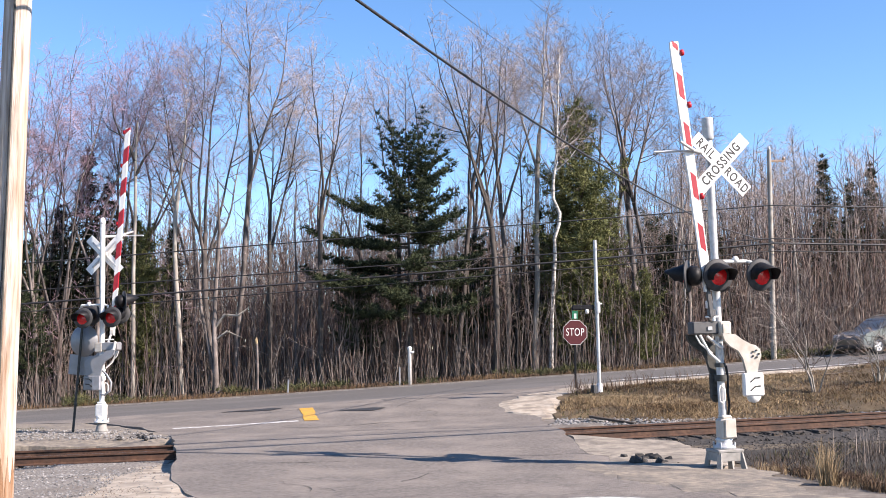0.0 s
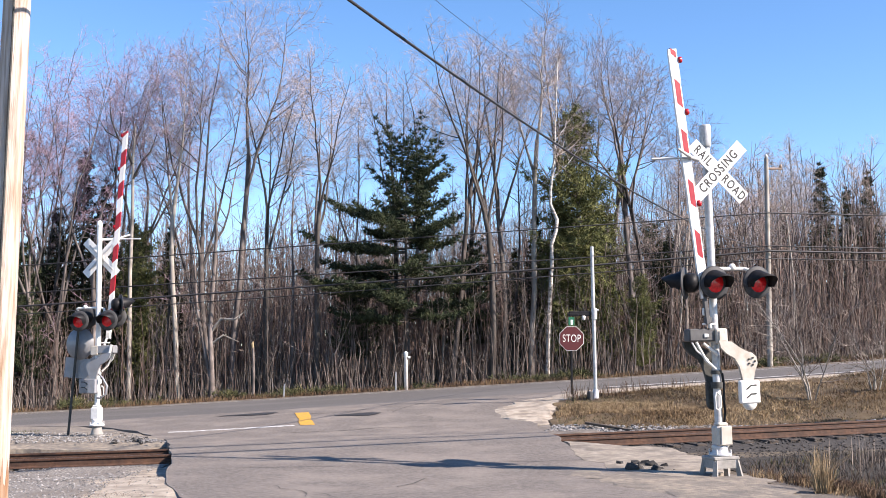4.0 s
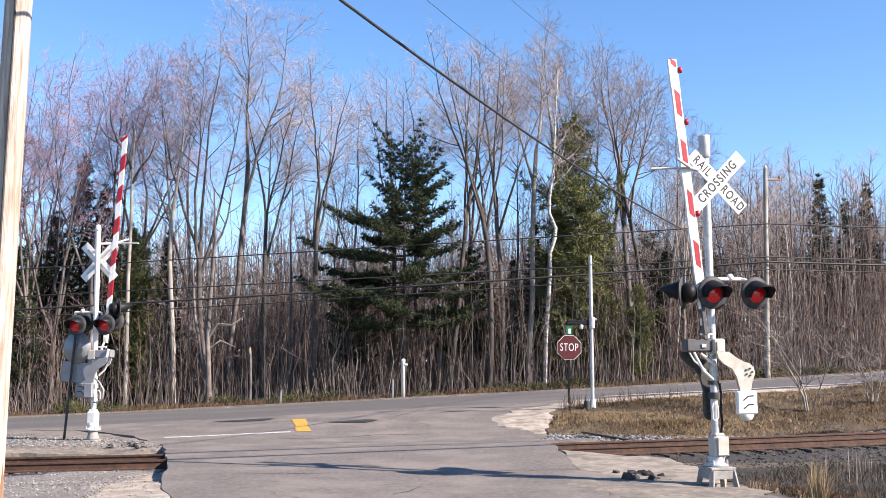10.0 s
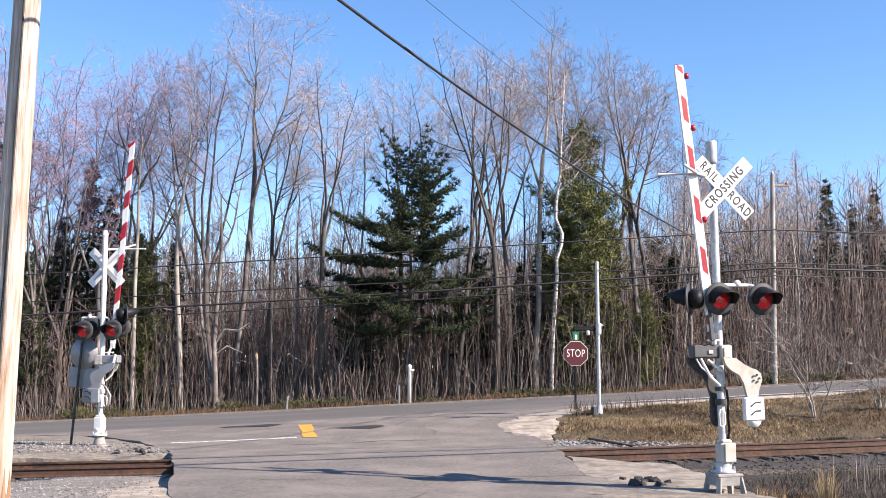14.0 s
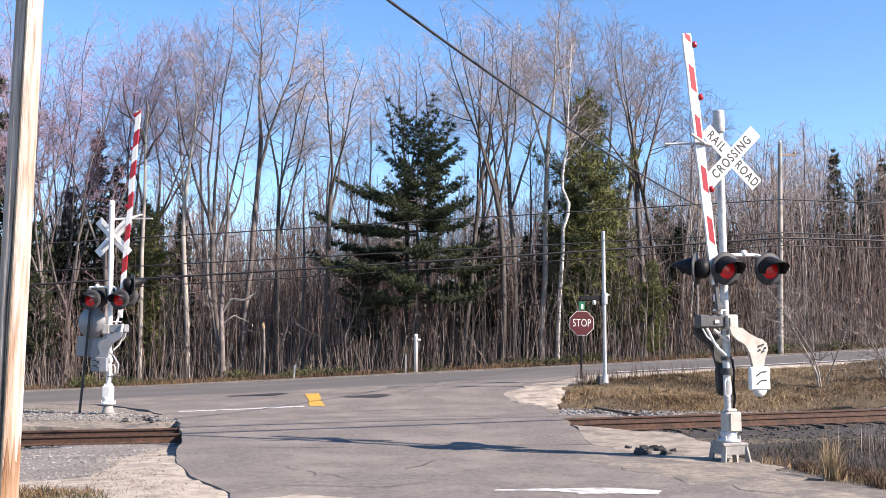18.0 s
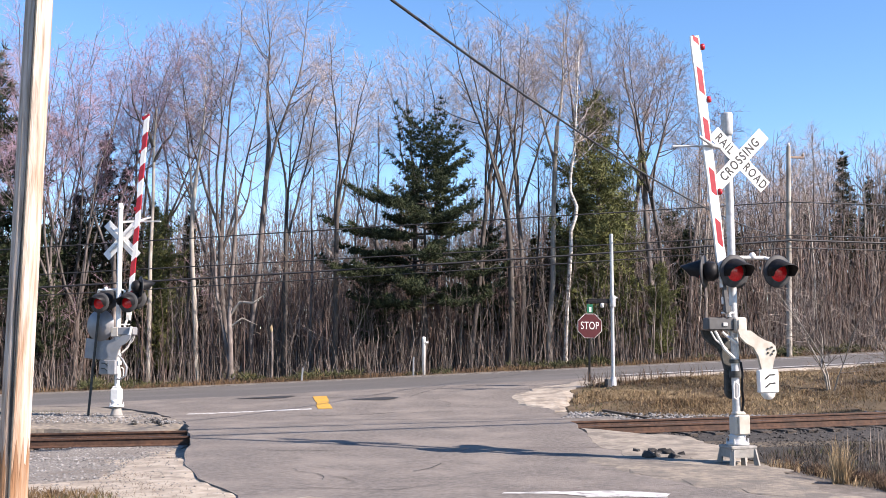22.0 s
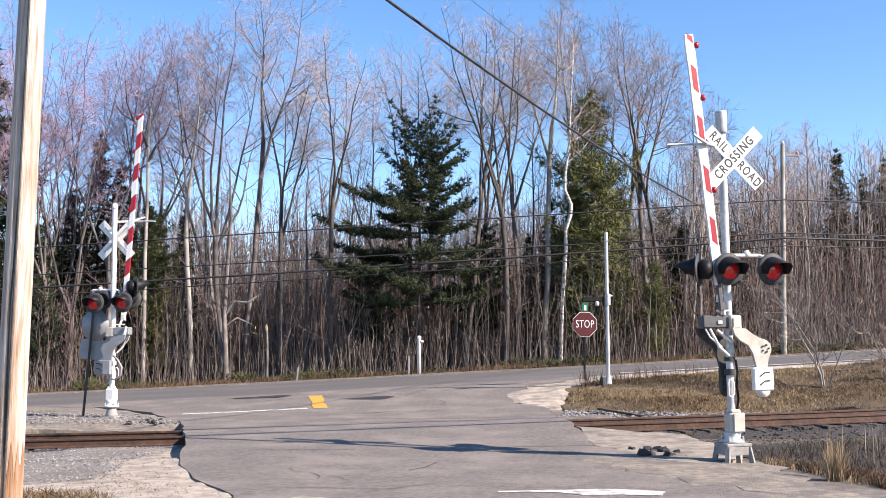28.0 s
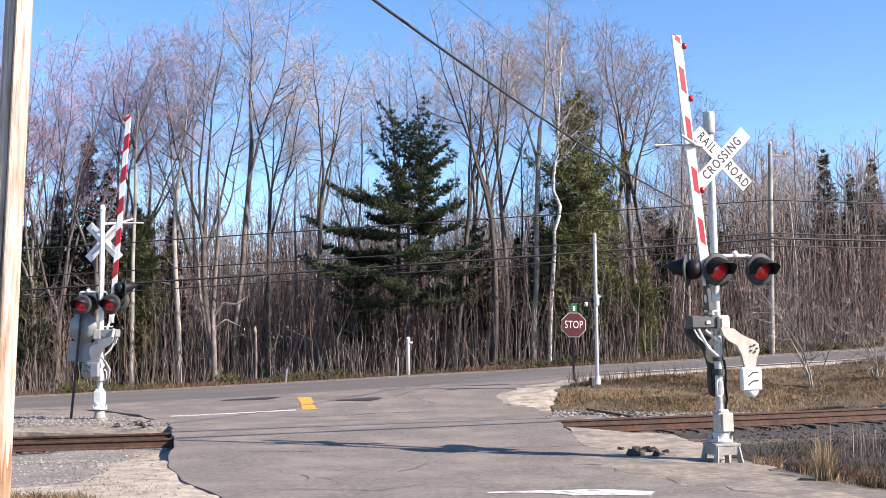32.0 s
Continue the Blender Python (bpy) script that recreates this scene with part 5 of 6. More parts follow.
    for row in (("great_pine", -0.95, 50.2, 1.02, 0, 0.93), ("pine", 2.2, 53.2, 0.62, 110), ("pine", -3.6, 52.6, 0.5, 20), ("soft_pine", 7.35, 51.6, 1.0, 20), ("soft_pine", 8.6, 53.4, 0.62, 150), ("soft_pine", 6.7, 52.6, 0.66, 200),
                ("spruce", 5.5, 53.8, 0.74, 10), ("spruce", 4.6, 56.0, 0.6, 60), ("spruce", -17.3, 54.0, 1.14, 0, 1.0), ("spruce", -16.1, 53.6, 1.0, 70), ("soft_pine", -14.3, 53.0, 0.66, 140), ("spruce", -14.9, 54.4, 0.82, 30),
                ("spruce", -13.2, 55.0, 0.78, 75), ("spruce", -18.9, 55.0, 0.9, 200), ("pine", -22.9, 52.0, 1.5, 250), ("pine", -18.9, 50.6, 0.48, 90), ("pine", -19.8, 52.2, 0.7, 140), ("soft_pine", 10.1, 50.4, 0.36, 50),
                ("spruce", 25.2, 67.5, 1.08, 60), ("spruce", 27.4, 69.0, 0.95, 10), ("spruce", 23.6, 70.0, 0.85, 90), ("spruce", 29.5, 70.5, 1.05, 120), ("pine", 13.2, 58.0, 0.6, 5)):
        put(*row)
    for i in range(12):
        put(rng.choice(("spruce", "spruce", "pine")), rng.uniform(-40, 42), rng.uniform(62, 90), rng.uniform(0.5, 0.85), rng.uniform(0, 360))


def build_wood():
    make_tree_kinds()
    # place across, depth, height, leaders, fork, reach, bark, twigs, lean, stoutness
    rows = ((-17.7, 51.5, 17.0, 4, 0.24, 2.6, "bark_grey", "twig_red"), (-18.8, 53.0, 17.2, 3, 0.2, 2.6, "bark_grey", "twig_red"), (-20.2, 52.0, 16.6, 3, 0.25, 2.6, "bark_grey", "twig_red"),
            (-12.8, 52.5, 14.6, 1, 0.55, 1.9, "bark_dark", "twig_grey"), (-11.7, 50.8, 16.4, 2, 0.58, 2.2, "bark_pale", "twig_red"), (-10.1, 50.6, 17.8, 4, 0.42, 3.0, "bark_grey", "twig_grey", -0.01, 1.1),
            (-9.25, 51.2, 18.2, 2, 0.62, 2.6, "bark_grey", "twig_grey"), (-11.6, 54.2, 17.6, 3, 0.35, 2.7, "bark_grey", "twig_grey"), (-7.95, 51.0, 14.9, 1, 0.6, 2.0, "bark_dark", "twig_tan"), (-7.5, 50.4, 15.2, 3, 0.52, 2.0, "bark_dark", "twig_tan"),
            (-6.35, 51.0, 12.9, 1, 0.6, 1.4, "bark_grey", "twig_grey", 0.05), (-5.0, 50.0, 15.0, 4, 0.58, 2.1, "bark_dark", "twig_tan", 0.0, 1.1), (-4.2, 53.5, 12.6, 1, 0.55, 1.5, "bark_grey", "twig_grey"), (-1.6, 51.6, 15.4, 4, 0.6, 2.0, "bark_dark", "twig_grey"),
            (-0.2, 54.0, 15.4, 3, 0.6, 1.9, "bark_grey", "twig_tan"), (1.15, 51.0, 16.2, 3, 0.6, 1.9, "bark_grey", "twig_grey"), (3.0, 50.0, 16.8, 4, 0.5, 2.2, "bark_dark", "twig_tan", 0.0, 1.15), (3.6, 50.5, 16.4, 3, 0.55, 2.1, "bark_dark", "twig_tan"),
            (4.25, 53.0, 13.4, 1, 0.6, 1.3, "bark_dark", "twig_grey"), (4.95, 51.0, 17.2, 2, 0.66, 1.7, "bark_pale", "twig_tan"), (6.95, 53.0, 17.4, 3, 0.6, 2.4, "bark_grey", "twig_grey"), (10.0, 51.5, 17.0, 4, 0.56, 2.2, "bark_grey", "twig_grey", 0.0, 1.1),
            (9.6, 55.0, 16.2, 2, 0.6, 2.0, "bark_grey", "twig_tan"), (11.1, 52.5, 15.0, 3, 0.6, 2.0, "bark_grey", "twig_grey"), (12.2, 54.0, 13.2, 2, 0.55, 1.6, "bark_grey", "twig_grey"), (13.6, 56.0, 12.2, 2, 0.5, 1.6, "bark_pale", "twig_grey"), (-22.6, 55.0, 17.4, 3, 0.3, 2.6, "bark_grey", "twig_red"),
            (-18.3, 50.6, 17.2, 4, 0.3, 2.7, "bark_grey", "twig_red"), (-16.0, 51.6, 16.8, 3, 0.42, 2.5, "bark_grey", "twig_red"), (-21.2, 57.0, 18.2, 4, 0.35, 2.8, "bark_grey", "twig_red"), (-19.6, 55.5, 17.8, 4, 0.3, 2.8, "bark_grey", "twig_red"), (-17.0, 57.0, 18.0, 3, 0.4, 2.8, "bark_grey", "twig_red"), (-14.6, 52.8, 16.6, 3, 0.45, 2.4, "bark_grey", "twig_red"),
            (-2.9, 55.5, 14.2, 2, 0.5, 1.8, "bark_grey", "twig_tan"), (8.3, 57.0, 17.2, 3, 0.5, 2.4, "bark_grey", "twig_grey"), (2.0, 56.0, 16.4, 3, 0.5, 2.2, "bark_grey", "twig_tan"))
    for i, row in enumerate(rows):
        tall_tree(200 + i, *row)
    rng = random.Random(8)
    for i in range(46):
        place_tree(rng.choice((0, 1, 2, 3, 4, 5)), rng.uniform(-26, 13), rng.uniform(51.4, 64), rng.uniform(6.0, 11.0), rng.uniform(0, 360), rng.gauss(0, 1.5))
    for i in range(58):
        x = rng.uniform(12, 34)
        y = rng.uniform(51.0, 74) + road_bend(x)
        place_tree(rng.choice((0, 1, 2, 3, 4, 5)), x, y, rng.uniform(10.0, 13.2) * (0.85 + (y - 52) / 90), rng.uniform(0, 360), rng.gauss(0, 1.5))
    for i in range(34):
        place_tree(rng.choice((0, 1, 2, 3)), rng.uniform(-45, 48), rng.uniform(62, 92), rng.uniform(8.0, 11.5), rng.uniform(0, 360))
    # a tree with a dark forked top
    rng = random.Random(17)
    fork = thing("tree", pose(-13.9, 50.4, land(-13.9, 50.4) - 0.1), "tall bare tree with a dark forked broken top", "tree")
    twig = Shape()
    part("trunk", Shape().tube([(0.1, 0, -0.3), (0.05, 0, 3), (0.0, 0, 6), (0.05, 0, 9), (0.0, 0, 11.6), (0.08, 0, 13.2)], [0.12, 0.10, 0.09, 0.075, 0.065, 0.04], 9), M["bark_pale"], fork)
    for pts, r in (([(0, 0, 11.3), (-0.25, 0, 12.0), (-0.75, 0.1, 12.6), (-1.1, 0.1, 13.5), (-1.2, 0.1, 14.6)], 0.085), ([(0.02, 0, 10.6), (0.4, 0, 11.4), (0.85, -0.1, 11.9), (1.15, -0.1, 12.8)], 0.075), ([(-0.75, 0.1, 12.6), (-1.3, 0, 12.9), (-1.7, 0, 13.6)], 0.04)):
        part("limb", Shape().tube(pts, [r * (1 - 0.8 * i / (len(pts) - 1)) for i in range(len(pts))], 6), M["bark_dark"], fork)
        for k in range(5):
            q, axis = along([Vector(p) for p in pts], rng.uniform(0.5, 1.0))
            limb(rng, twig, twig, q, side_way(rng, axis, 0.6), rng.uniform(0.7, 1.3), 0.014, 2)
    part("crown", twig, M["twig_red"], fork)
    # a birch with a bend in its trunk
    crook = thing("tree", pose(5.75, 49.8, land(5.55, 49.8) - 0.1), "pale birch with a crooked trunk", "tree")
    line = [Vector(p) for p in ((-0.2, 0, -0.3), (-0.1, 0, 2.5), (0.02, 0, 4.2), (0.12, 0, 5.6), (0.1, 0, 6.3), (0.33, 0, 7.0), (0.38, 0, 7.5), (0.08, 0, 8.2), (0.1, 0, 8.9), (0.3, 0, 10.4), (0.42, 0, 13.0), (0.55, 0, 15.4))]
    wood, twig = Shape(), Shape()
    leader(rng, wood, twig, line, [0.11, 0.09, 0.088, 0.085, 0.085, 0.09, 0.088, 0.08, 0.07, 0.055, 0.035, 0.01], 0.74, 20, 1.9)
    part("trunk", wood, M["birch"], crook)
    part("crown", twig, M["twig_tan"], crook)
    # a dead pale trunk with bent limbs and a broken stub
    d = thing("tree", pose(-9.75, 49.2, land(-9.75, 49.2) - 0.1), "pale dead double trunk with bent broken limbs", "tree")
    part("trunk", Shape().tube([(0.0, 0, -0.3), (0.0, 0, 1), (-0.1, 0, 3), (-0.05, 0, 5), (0.1, 0, 7.5), (0.0, 0, 10)], [0.16, 0.125, 0.11, 0.095, 0.07, 0.03], 9).tube([(0.15, 0, 0.2), (-0.3, 0.1, 2.0), (-0.75, 0.1, 4.2), (-0.95, 0.1, 7)], [0.11, 0.085, 0.07, 0.03], 8), M["bark_grey"], d)
    part("limb", Shape().tube([(-0.05, 0, 3.2), (0.4, -0.1, 3.75), (1.0, -0.1, 3.7), (1.5, -0.1, 4.1)], [0.08, 0.07, 0.05, 0.02], 6), M["bark_pale"], d)
    part("limb", Shape().tube([(-0.05, 0, 2.6), (0.5, -0.1, 3.0), (1.2, -0.1, 2.7)], [0.06, 0.05, 0.015], 6), M["bark_pale"], d)
    s = thing("tree_stub", pose(-7.85, 49.0, land(-7.85, 49) - 0.1), "broken dead stub with a pale splintered top", "tree stub")
    part("stub", Shape().tube([(0, 0, -0.1), (0.02, 0, 1.2), (-0.02, 0, 2.35)], [0.07, 0.06, 0.05], 8), M["bark_grey"], s)
    part("broken_top", Shape().tube([(-0.02, 0, 2.3), (-0.06, 0, 2.5), (-0.03, 0, 2.62)], [0.055, 0.07, 0.02], 6, smooth=False), M["straw"], s, "pale splintered wood")


def stems(name, label, seed, count, area, heights, radius, mat, twigs=3, lean=0.12):
    rng = random.Random(seed)
    s = Shape()
    for i in range(count):
        x, y = scatter(rng, area)
        h = rng.uniform(*heights)
        z = land(x, y) - 0.08
        dx, dy = rng.gauss(0, lean) * h, rng.gauss(0, lean) * h
        r = radius * rng.uniform(0.5, 1.5)
        k1, k2 = rng.gauss(0, 0.035) * h, rng.gauss(0, 0.035) * h
        pts = [Vector((x, y, z)), Vector((x + dx * 0.2 + k1, y + dy * 0.2, z + h * 0.36)), Vector((x + dx * 0.6 + k2, y + dy * 0.6, z + h * 0.68)), Vector((x + dx, y + dy, z + h))]
        s.tube(pts, [r, r * 0.8, r * 0.55, r * 0.2], 3, caps=False)
        for k in range(twigs):
            f = rng.uniform(0.3, 0.95)
            i = 0 if f < 0.36 else (1 if f < 0.68 else 2)
            q = pts[i].lerp(pts[i + 1], (f - (0, 0.36, 0.68)[i]) / (0.36, 0.32, 0.32)[i])
            a = rng.uniform(0, 6.28)
            l = h * rng.uniform(0.05, 0.16)
            s.spike(q, q + Vector((math.cos(a) * l * 0.7, math.sin(a) * l * 0.7, l * rng.uniform(0.2, 1.1))), r * 0.42)
    tagged(part(name, s, mat), label, "brush", "", "stuff")


def blades(name, label, seed, count, place, height, mat, width=0.012, bend=0.35, base=None, category="grass"):
    """Tufts of bent grass blades."""
    rng = random.Random(seed)
    vs, fs = [], []
    for i in range(count):
        x, y = place(rng)
        z = (base or land)(x, y)
        h = rng.uniform(*height)
        a = rng.uniform(0, 6.28)
        b = rng.gauss(0, bend) * h
        c, s = math.cos(a) * b, math.sin(a) * b
        px, py = -math.sin(a + 1.1) * width, math.cos(a + 1.1) * width
        o = len(vs)
        vs += [(x - px, y - py, z - 0.03), (x + px, y + py, z - 0.03), (x + c * 0.35 + px * 0.8, y + s * 0.35 + py * 0.8, z + h * 0.6), (x + c * 0.35 - px * 0.8, y + s * 0.35 - py * 0.8, z + h * 0.6), (x + c, y + s, z + h * 0.95)]
        fs += [(o, o + 1, o + 2, o + 3), (o + 3, o + 2, o + 4)]
    tagged(part(name, Shape().add(vs, fs), mat), label, category, "", "stuff")


def shrubs(name, label, seed, count, area, size, mat):
    rng = random.Random(seed)
    s = Shape()
    for i in range(count):
        x, y = scatter(rng, area)
        if noise.noise((x * 0.25, y * 0.25, 9)) < 0.02:
            continue
        big = size
        size *= 0.5 + 1.1 * max(0.0, noise.noise((x * 0.6, y * 0.6, 4)) + 0.35)
        for k in range(7):
            a, d = rng.uniform(0, 6.28), rng.uniform(0, size * 1.2)
            tuft(s, rng, (x + math.cos(a) * d, y + math.sin(a) * d * 0.7, land(x, y) + rng.uniform(0.02, size * 0.6)), size * rng.uniform(0.3, 0.7), 9, 0.7, 0.12)
        size = big
    tagged(part(name, s, mat), label, "shrubs", "", "stuff")


def clumped(area, clumps, spread, seed):
    r = random.Random(seed)
    centres = [scatter(r, area) for i in range(clumps)]

    def place(rng):
        c = rng.choice(centres)
        for k in range(4):
            x, y = c[0] + rng.gauss(0, spread), c[1] + rng.gauss(0, spread * 0.8)
            if inside(area, x, y):
                return x, y
        return c
    return place


def build_growth():
    belt = [(-32, 49), (9, 49), (18, 51.4), (28, 56), (40, 66), (44, 76), (-38, 66)]
    stems("thicket", "dense grey-brown leafless saplings under the trees", 51, 4200, belt, (1.5, 5.5), 0.022, M["brush"], 6, 0.08)
    stems("thicket", "tall thin leafless saplings in the wood", 52, 1500, [(-34, 51), (12, 51), (20, 54), (32, 61), (46, 80), (-40, 75)], (4, 8), 0.03, M["brush"], 7, 0.05)
    stems("far_woods", "distant grey-brown leafless wood", 53, 4200, [(-75, 66), (75, 66), (100, 110), (-100, 110)], (9, 13.5), 0.05, M["brush"], 14, 0.04)
    stems("far_thicket", "dense distant leafless brush", 55, 5600, [(-60, 62), (60, 62), (80, 85), (-80, 85)], (2.5, 9.0), 0.055, M["brush"], 4, 0.1)
    stems("pale_saplings", "thin pale sunlit saplings at the wood's edge", 56, 780, [(-34, 48.8), (8, 48.8), (18, 51), (28, 55.5), (28, 58), (12, 52.5), (-34, 52)], (1.2, 6.0), 0.018, M["stem_pale"], 9, 0.07)
    stems("slim_trunks", "slim pale-grey trunks inside the wood", 58, 480, [(-34, 51.5), (12, 51.5), (20, 54.5), (32, 62), (36, 70), (-36, 66)], (6.5, 11.5), 0.038, M["stem_pale"], 14, 0.035)
    stems("undergrowth", "low tangled brown brush at the wood's edge", 54, 1800, [(-34, 48.2), (8, 48.2), (16, 50), (26, 54), (30, 60), (12, 54), (-34, 53)], (0.4, 1.9), 0.012, M["stem_pale"], 5, 0.25)
    verge = [(-34, 46.7), (-8, 46.5), (8, 46.5), (16, 47.9), (26, 52), (26, 54.6), (16, 50.2), (8, 48.8), (-8, 48.6), (-34, 48.8)]
    blades("verge_grass", "straw-coloured dry grass along the road's far edge", 61, 3600, clumped(verge, 60, 0.4, 5), (0.05, 0.34), M["straw_rust"], 0.009, 0.9)
    blades("verge_weeds", "low dull green growth along the wood's edge", 62, 9000, clumped(verge, 220, 0.5, 6), (0.05, 0.26), M["weed"], 0.012, 0.7)
    shrubs("verge_shrubs", "low dull green juniper along the wood's edge", 72, 760, [(-34, 47.4), (-8, 47.2), (8, 47.2), (16, 48.6), (26, 52.6), (26, 54.6), (16, 50.8), (8, 49.2), (-8, 49.0), (-34, 49.2)], 0.4, M["moss"])
    bank = [(3.3, 27.3), (3.5, 29.6), (4.3, 32.2), (11, 33.6), (18, 35.9), (26, 39.6), (30, 34), (26, 30.4), (16, 28.4), (10, 26.9), (6, 26.4)]
    blades("bank_grass", "brown and straw-coloured weeds on the bank", 63, 22000, clumped(bank, 400, 0.4, 7), (0.015, 0.07), M["weed"], 0.007, 3.6, base=lambda x, y: bank_z(x, y) + 0.05)
    blades("bank_stalks", "thin brown standing weed stalks on the bank", 73, 350, clumped(bank, 60, 0.4, 17), (0.2, 0.5), M["weed"], 0.006, 0.3, base=lambda x, y: bank_z(x, y) + 0.05)
    blades("sign_weeds", "reddish brown weed stalks round the sign posts", 80, 320, clumped([(3.9, 31.4), (4.2, 32.6), (6.6, 33.0), (8.4, 32.4), (6.0, 31.4)], 26, 0.2, 32), (0.15, 0.55), M["weed"], 0.007, 0.4, base=lambda x, y: bank_z(x, y) + 0.03)
    blades("bank_straw", "straw-coloured dry grass on the bank", 64, 26000, clumped(bank, 20, 0.75, 8), (0.03, 0.14), M["straw_pale"], 0.006, 2.0, base=lambda x, y: bank_z(x, y) + 0.05)
    blades("bank_rust", "patches of rust-brown dead grass on the bank", 77, 22000, clumped(bank, 24, 0.8, 28), (0.02, 0.13), M["straw_rust"], 0.007, 2.2, base=lambda x, y: bank_z(x, y) + 0.05)
    blades("bank_green", "low green growth on the bank", 65, 4500, clumped(bank, 22, 0.8, 9), (0.015, 0.07), M["moss"], 0.009, 2.0, base=lambda x, y: bank_z(x, y) + 0.05)
    near = [(5.3, 16.4), (5.4, 19.0), (7.4, 20.8), (11, 21.8), (15, 23.0), (15, 10), (8, 10.5), (6.3, 13.8)]
    blades("tall_straw", "clump of tall dry straw grass beside the crossing", 74, 300, clumped([(5.25, 14.75), (5.35, 14.95), (5.55, 14.9), (5.45, 14.7)], 4, 0.085, 19), (0.15, 0.72), M["straw_pale"], 0.0032, 0.5)
    blades("low_straw", "low matted straw grass beside the crossing", 79, 380, clumped([(4.95, 17.2), (5.25, 17.0), (5.9, 14.6), (5.5, 14.1)], 16, 0.14, 31), (0.02, 0.15), M["straw_pale"], 0.0035, 1.6)
    blades("dry_stalks", "thin grey standing weed stalks beside the track", 76, 170, clumped([(6.4, 17.6), (7.6, 19.2), (10, 20.0), (10, 15), (7.4, 15.6)], 40, 0.22, 20), (0.25, 0.75), M["stem_pale"], 0.0035, 0.22)
    blades("near_grass", "low rust-brown dry grass beside the crossing", 66, 2400, clumped([(5.0, 17.2), (5.4, 17.0), (6.2, 14.6), (6.4, 13.4), (5.7, 13.9)], 30, 0.2, 10), (0.03, 0.17), M["weed"], 0.0045, 0.9)
    blades("near_weeds", "tangled brown dead weeds beside the crossing", 67, 14000, clumped(near, 240, 0.35, 11), (0.03, 0.2), M["weed_dark"], 0.004, 1.1)
    blades("near_green", "low green grass beside the crossing", 68, 900, clumped(near, 30, 0.3, 12), (0.02, 0.12), M["moss"], 0.008, 0.7)
    blades("sand_litter", "dead stalks and dirt scattered on the sand", 75, 1900, clumped([(-4.6, 19), (-4.2, 15.6), (-2.8, 13.2), (-3.0, 11.5), (-9, 11.5), (-9, 14.4), (-5.4, 15.2)], 60, 0.3, 21), (0.01, 0.04), M["weed"], 0.003, 4.0, base=lambda x, y: yard(x, y) + 0.085)
    blades("pole_grass", "low grass at the foot of the pole", 69, 1500, clumped([(-7, 11.0), (-3.4, 11.6), (-3.8, 12.6), (-8, 13.6)], 24, 0.25, 13), (0.05, 0.13), M["moss"], 0.006, 0.8, base=lambda x, y: yard(x, y) + 0.075)
    blades("pole_rust", "rust-brown dead grass at the foot of the pole", 78, 900, clumped([(-5.0, 12.2), (-3.7, 12.2), (-3.9, 13.2), (-6, 13.6)], 14, 0.2, 29), (0.03, 0.12), M["straw_rust"], 0.005, 1.2, base=lambda x, y: yard(x, y) + 0.08)
    blades("island_grass", "low dry grass on the strip by the track", 70, 6000, clumped([(-9.6, 28.4), (-11, 30.0), (-24, 31.6), (-24, 28.6), (-12, 27.6)], 90, 0.4, 14), (0.02, 0.10), M["moss"], 0.008, 0.8)
    # young tree on the bank
    rng = random.Random(15)
    for x, y, h, seed in ((10.7, 30.0, 3.5, 81), (12.9, 31.0, 1.8, 82)):
        w, g = Shape(), Shape()
        r2 = random.Random(seed)
        for k in range(5):
            a = radians(-8 + 44 * (k - 2) + r2.uniform(-10, 10))
            limb(r2, w, g, (0.03 * (k - 2), 0, -0.1), (math.sin(a) * 0.2, r2.gauss(0, 0.1), 1), h * r2.uniform(0.75, 1.0), 0.026, 1, 0.05)
        t = thing("sapling", pose(x, y, land(x, y)), "thin leafless sapling on the grassy bank", "sapling", "saplings on the bank")
        part("trunk", w, M["bark_pale"], t)
        part("crown", g, M["stem_pale"], t)


def build_debris():
    rng = random.Random(33)
    for i in range(12):
        x, y = 3.55 + rng.uniform(-0.3, 0.55), 17.9 + rng.uniform(-0.5, 0.6)
        r = rng.uniform(0.07, 0.15)
        o = part("asphalt_chunk", Shape().lump((0, 0, r * 0.4), r, rng, 0.8), M["rubble"])
        o.matrix_world = pose(x, y, land(x, y))
        tagged(o, "broken black chunk of asphalt on sand", "rubble", "rubble by the crossing")
    for i in range(16):
        x, y = -6.7 + rng.gauss(0, 0.28), 25.3 + rng.gauss(0, 0.2)
        r = rng.uniform(0.04, 0.1)
        o = part("rock", Shape().lump((0, 0, r * 0.4), max(0.051, r), rng, 0.8), M["rubble"] if i % 3 else M["stone"])
        o.matrix_world = pose(x, y, land(x, y))
        tagged(o, "dark rock heaped on the gravel strip" if i % 3 else "grey rock on the gravel strip", "rock", "rocks by the track")
    b = thing("plank", pose(4.6, 26.6, land(4.6, 26.6) + 0.1, 0, 8, -25), "dark weathered plank lying by the track", "plank")
    part("board", Shape().slab(0, 0, 0, 1.5, 0.14, 0.06, 0.01), M["tie"], b)


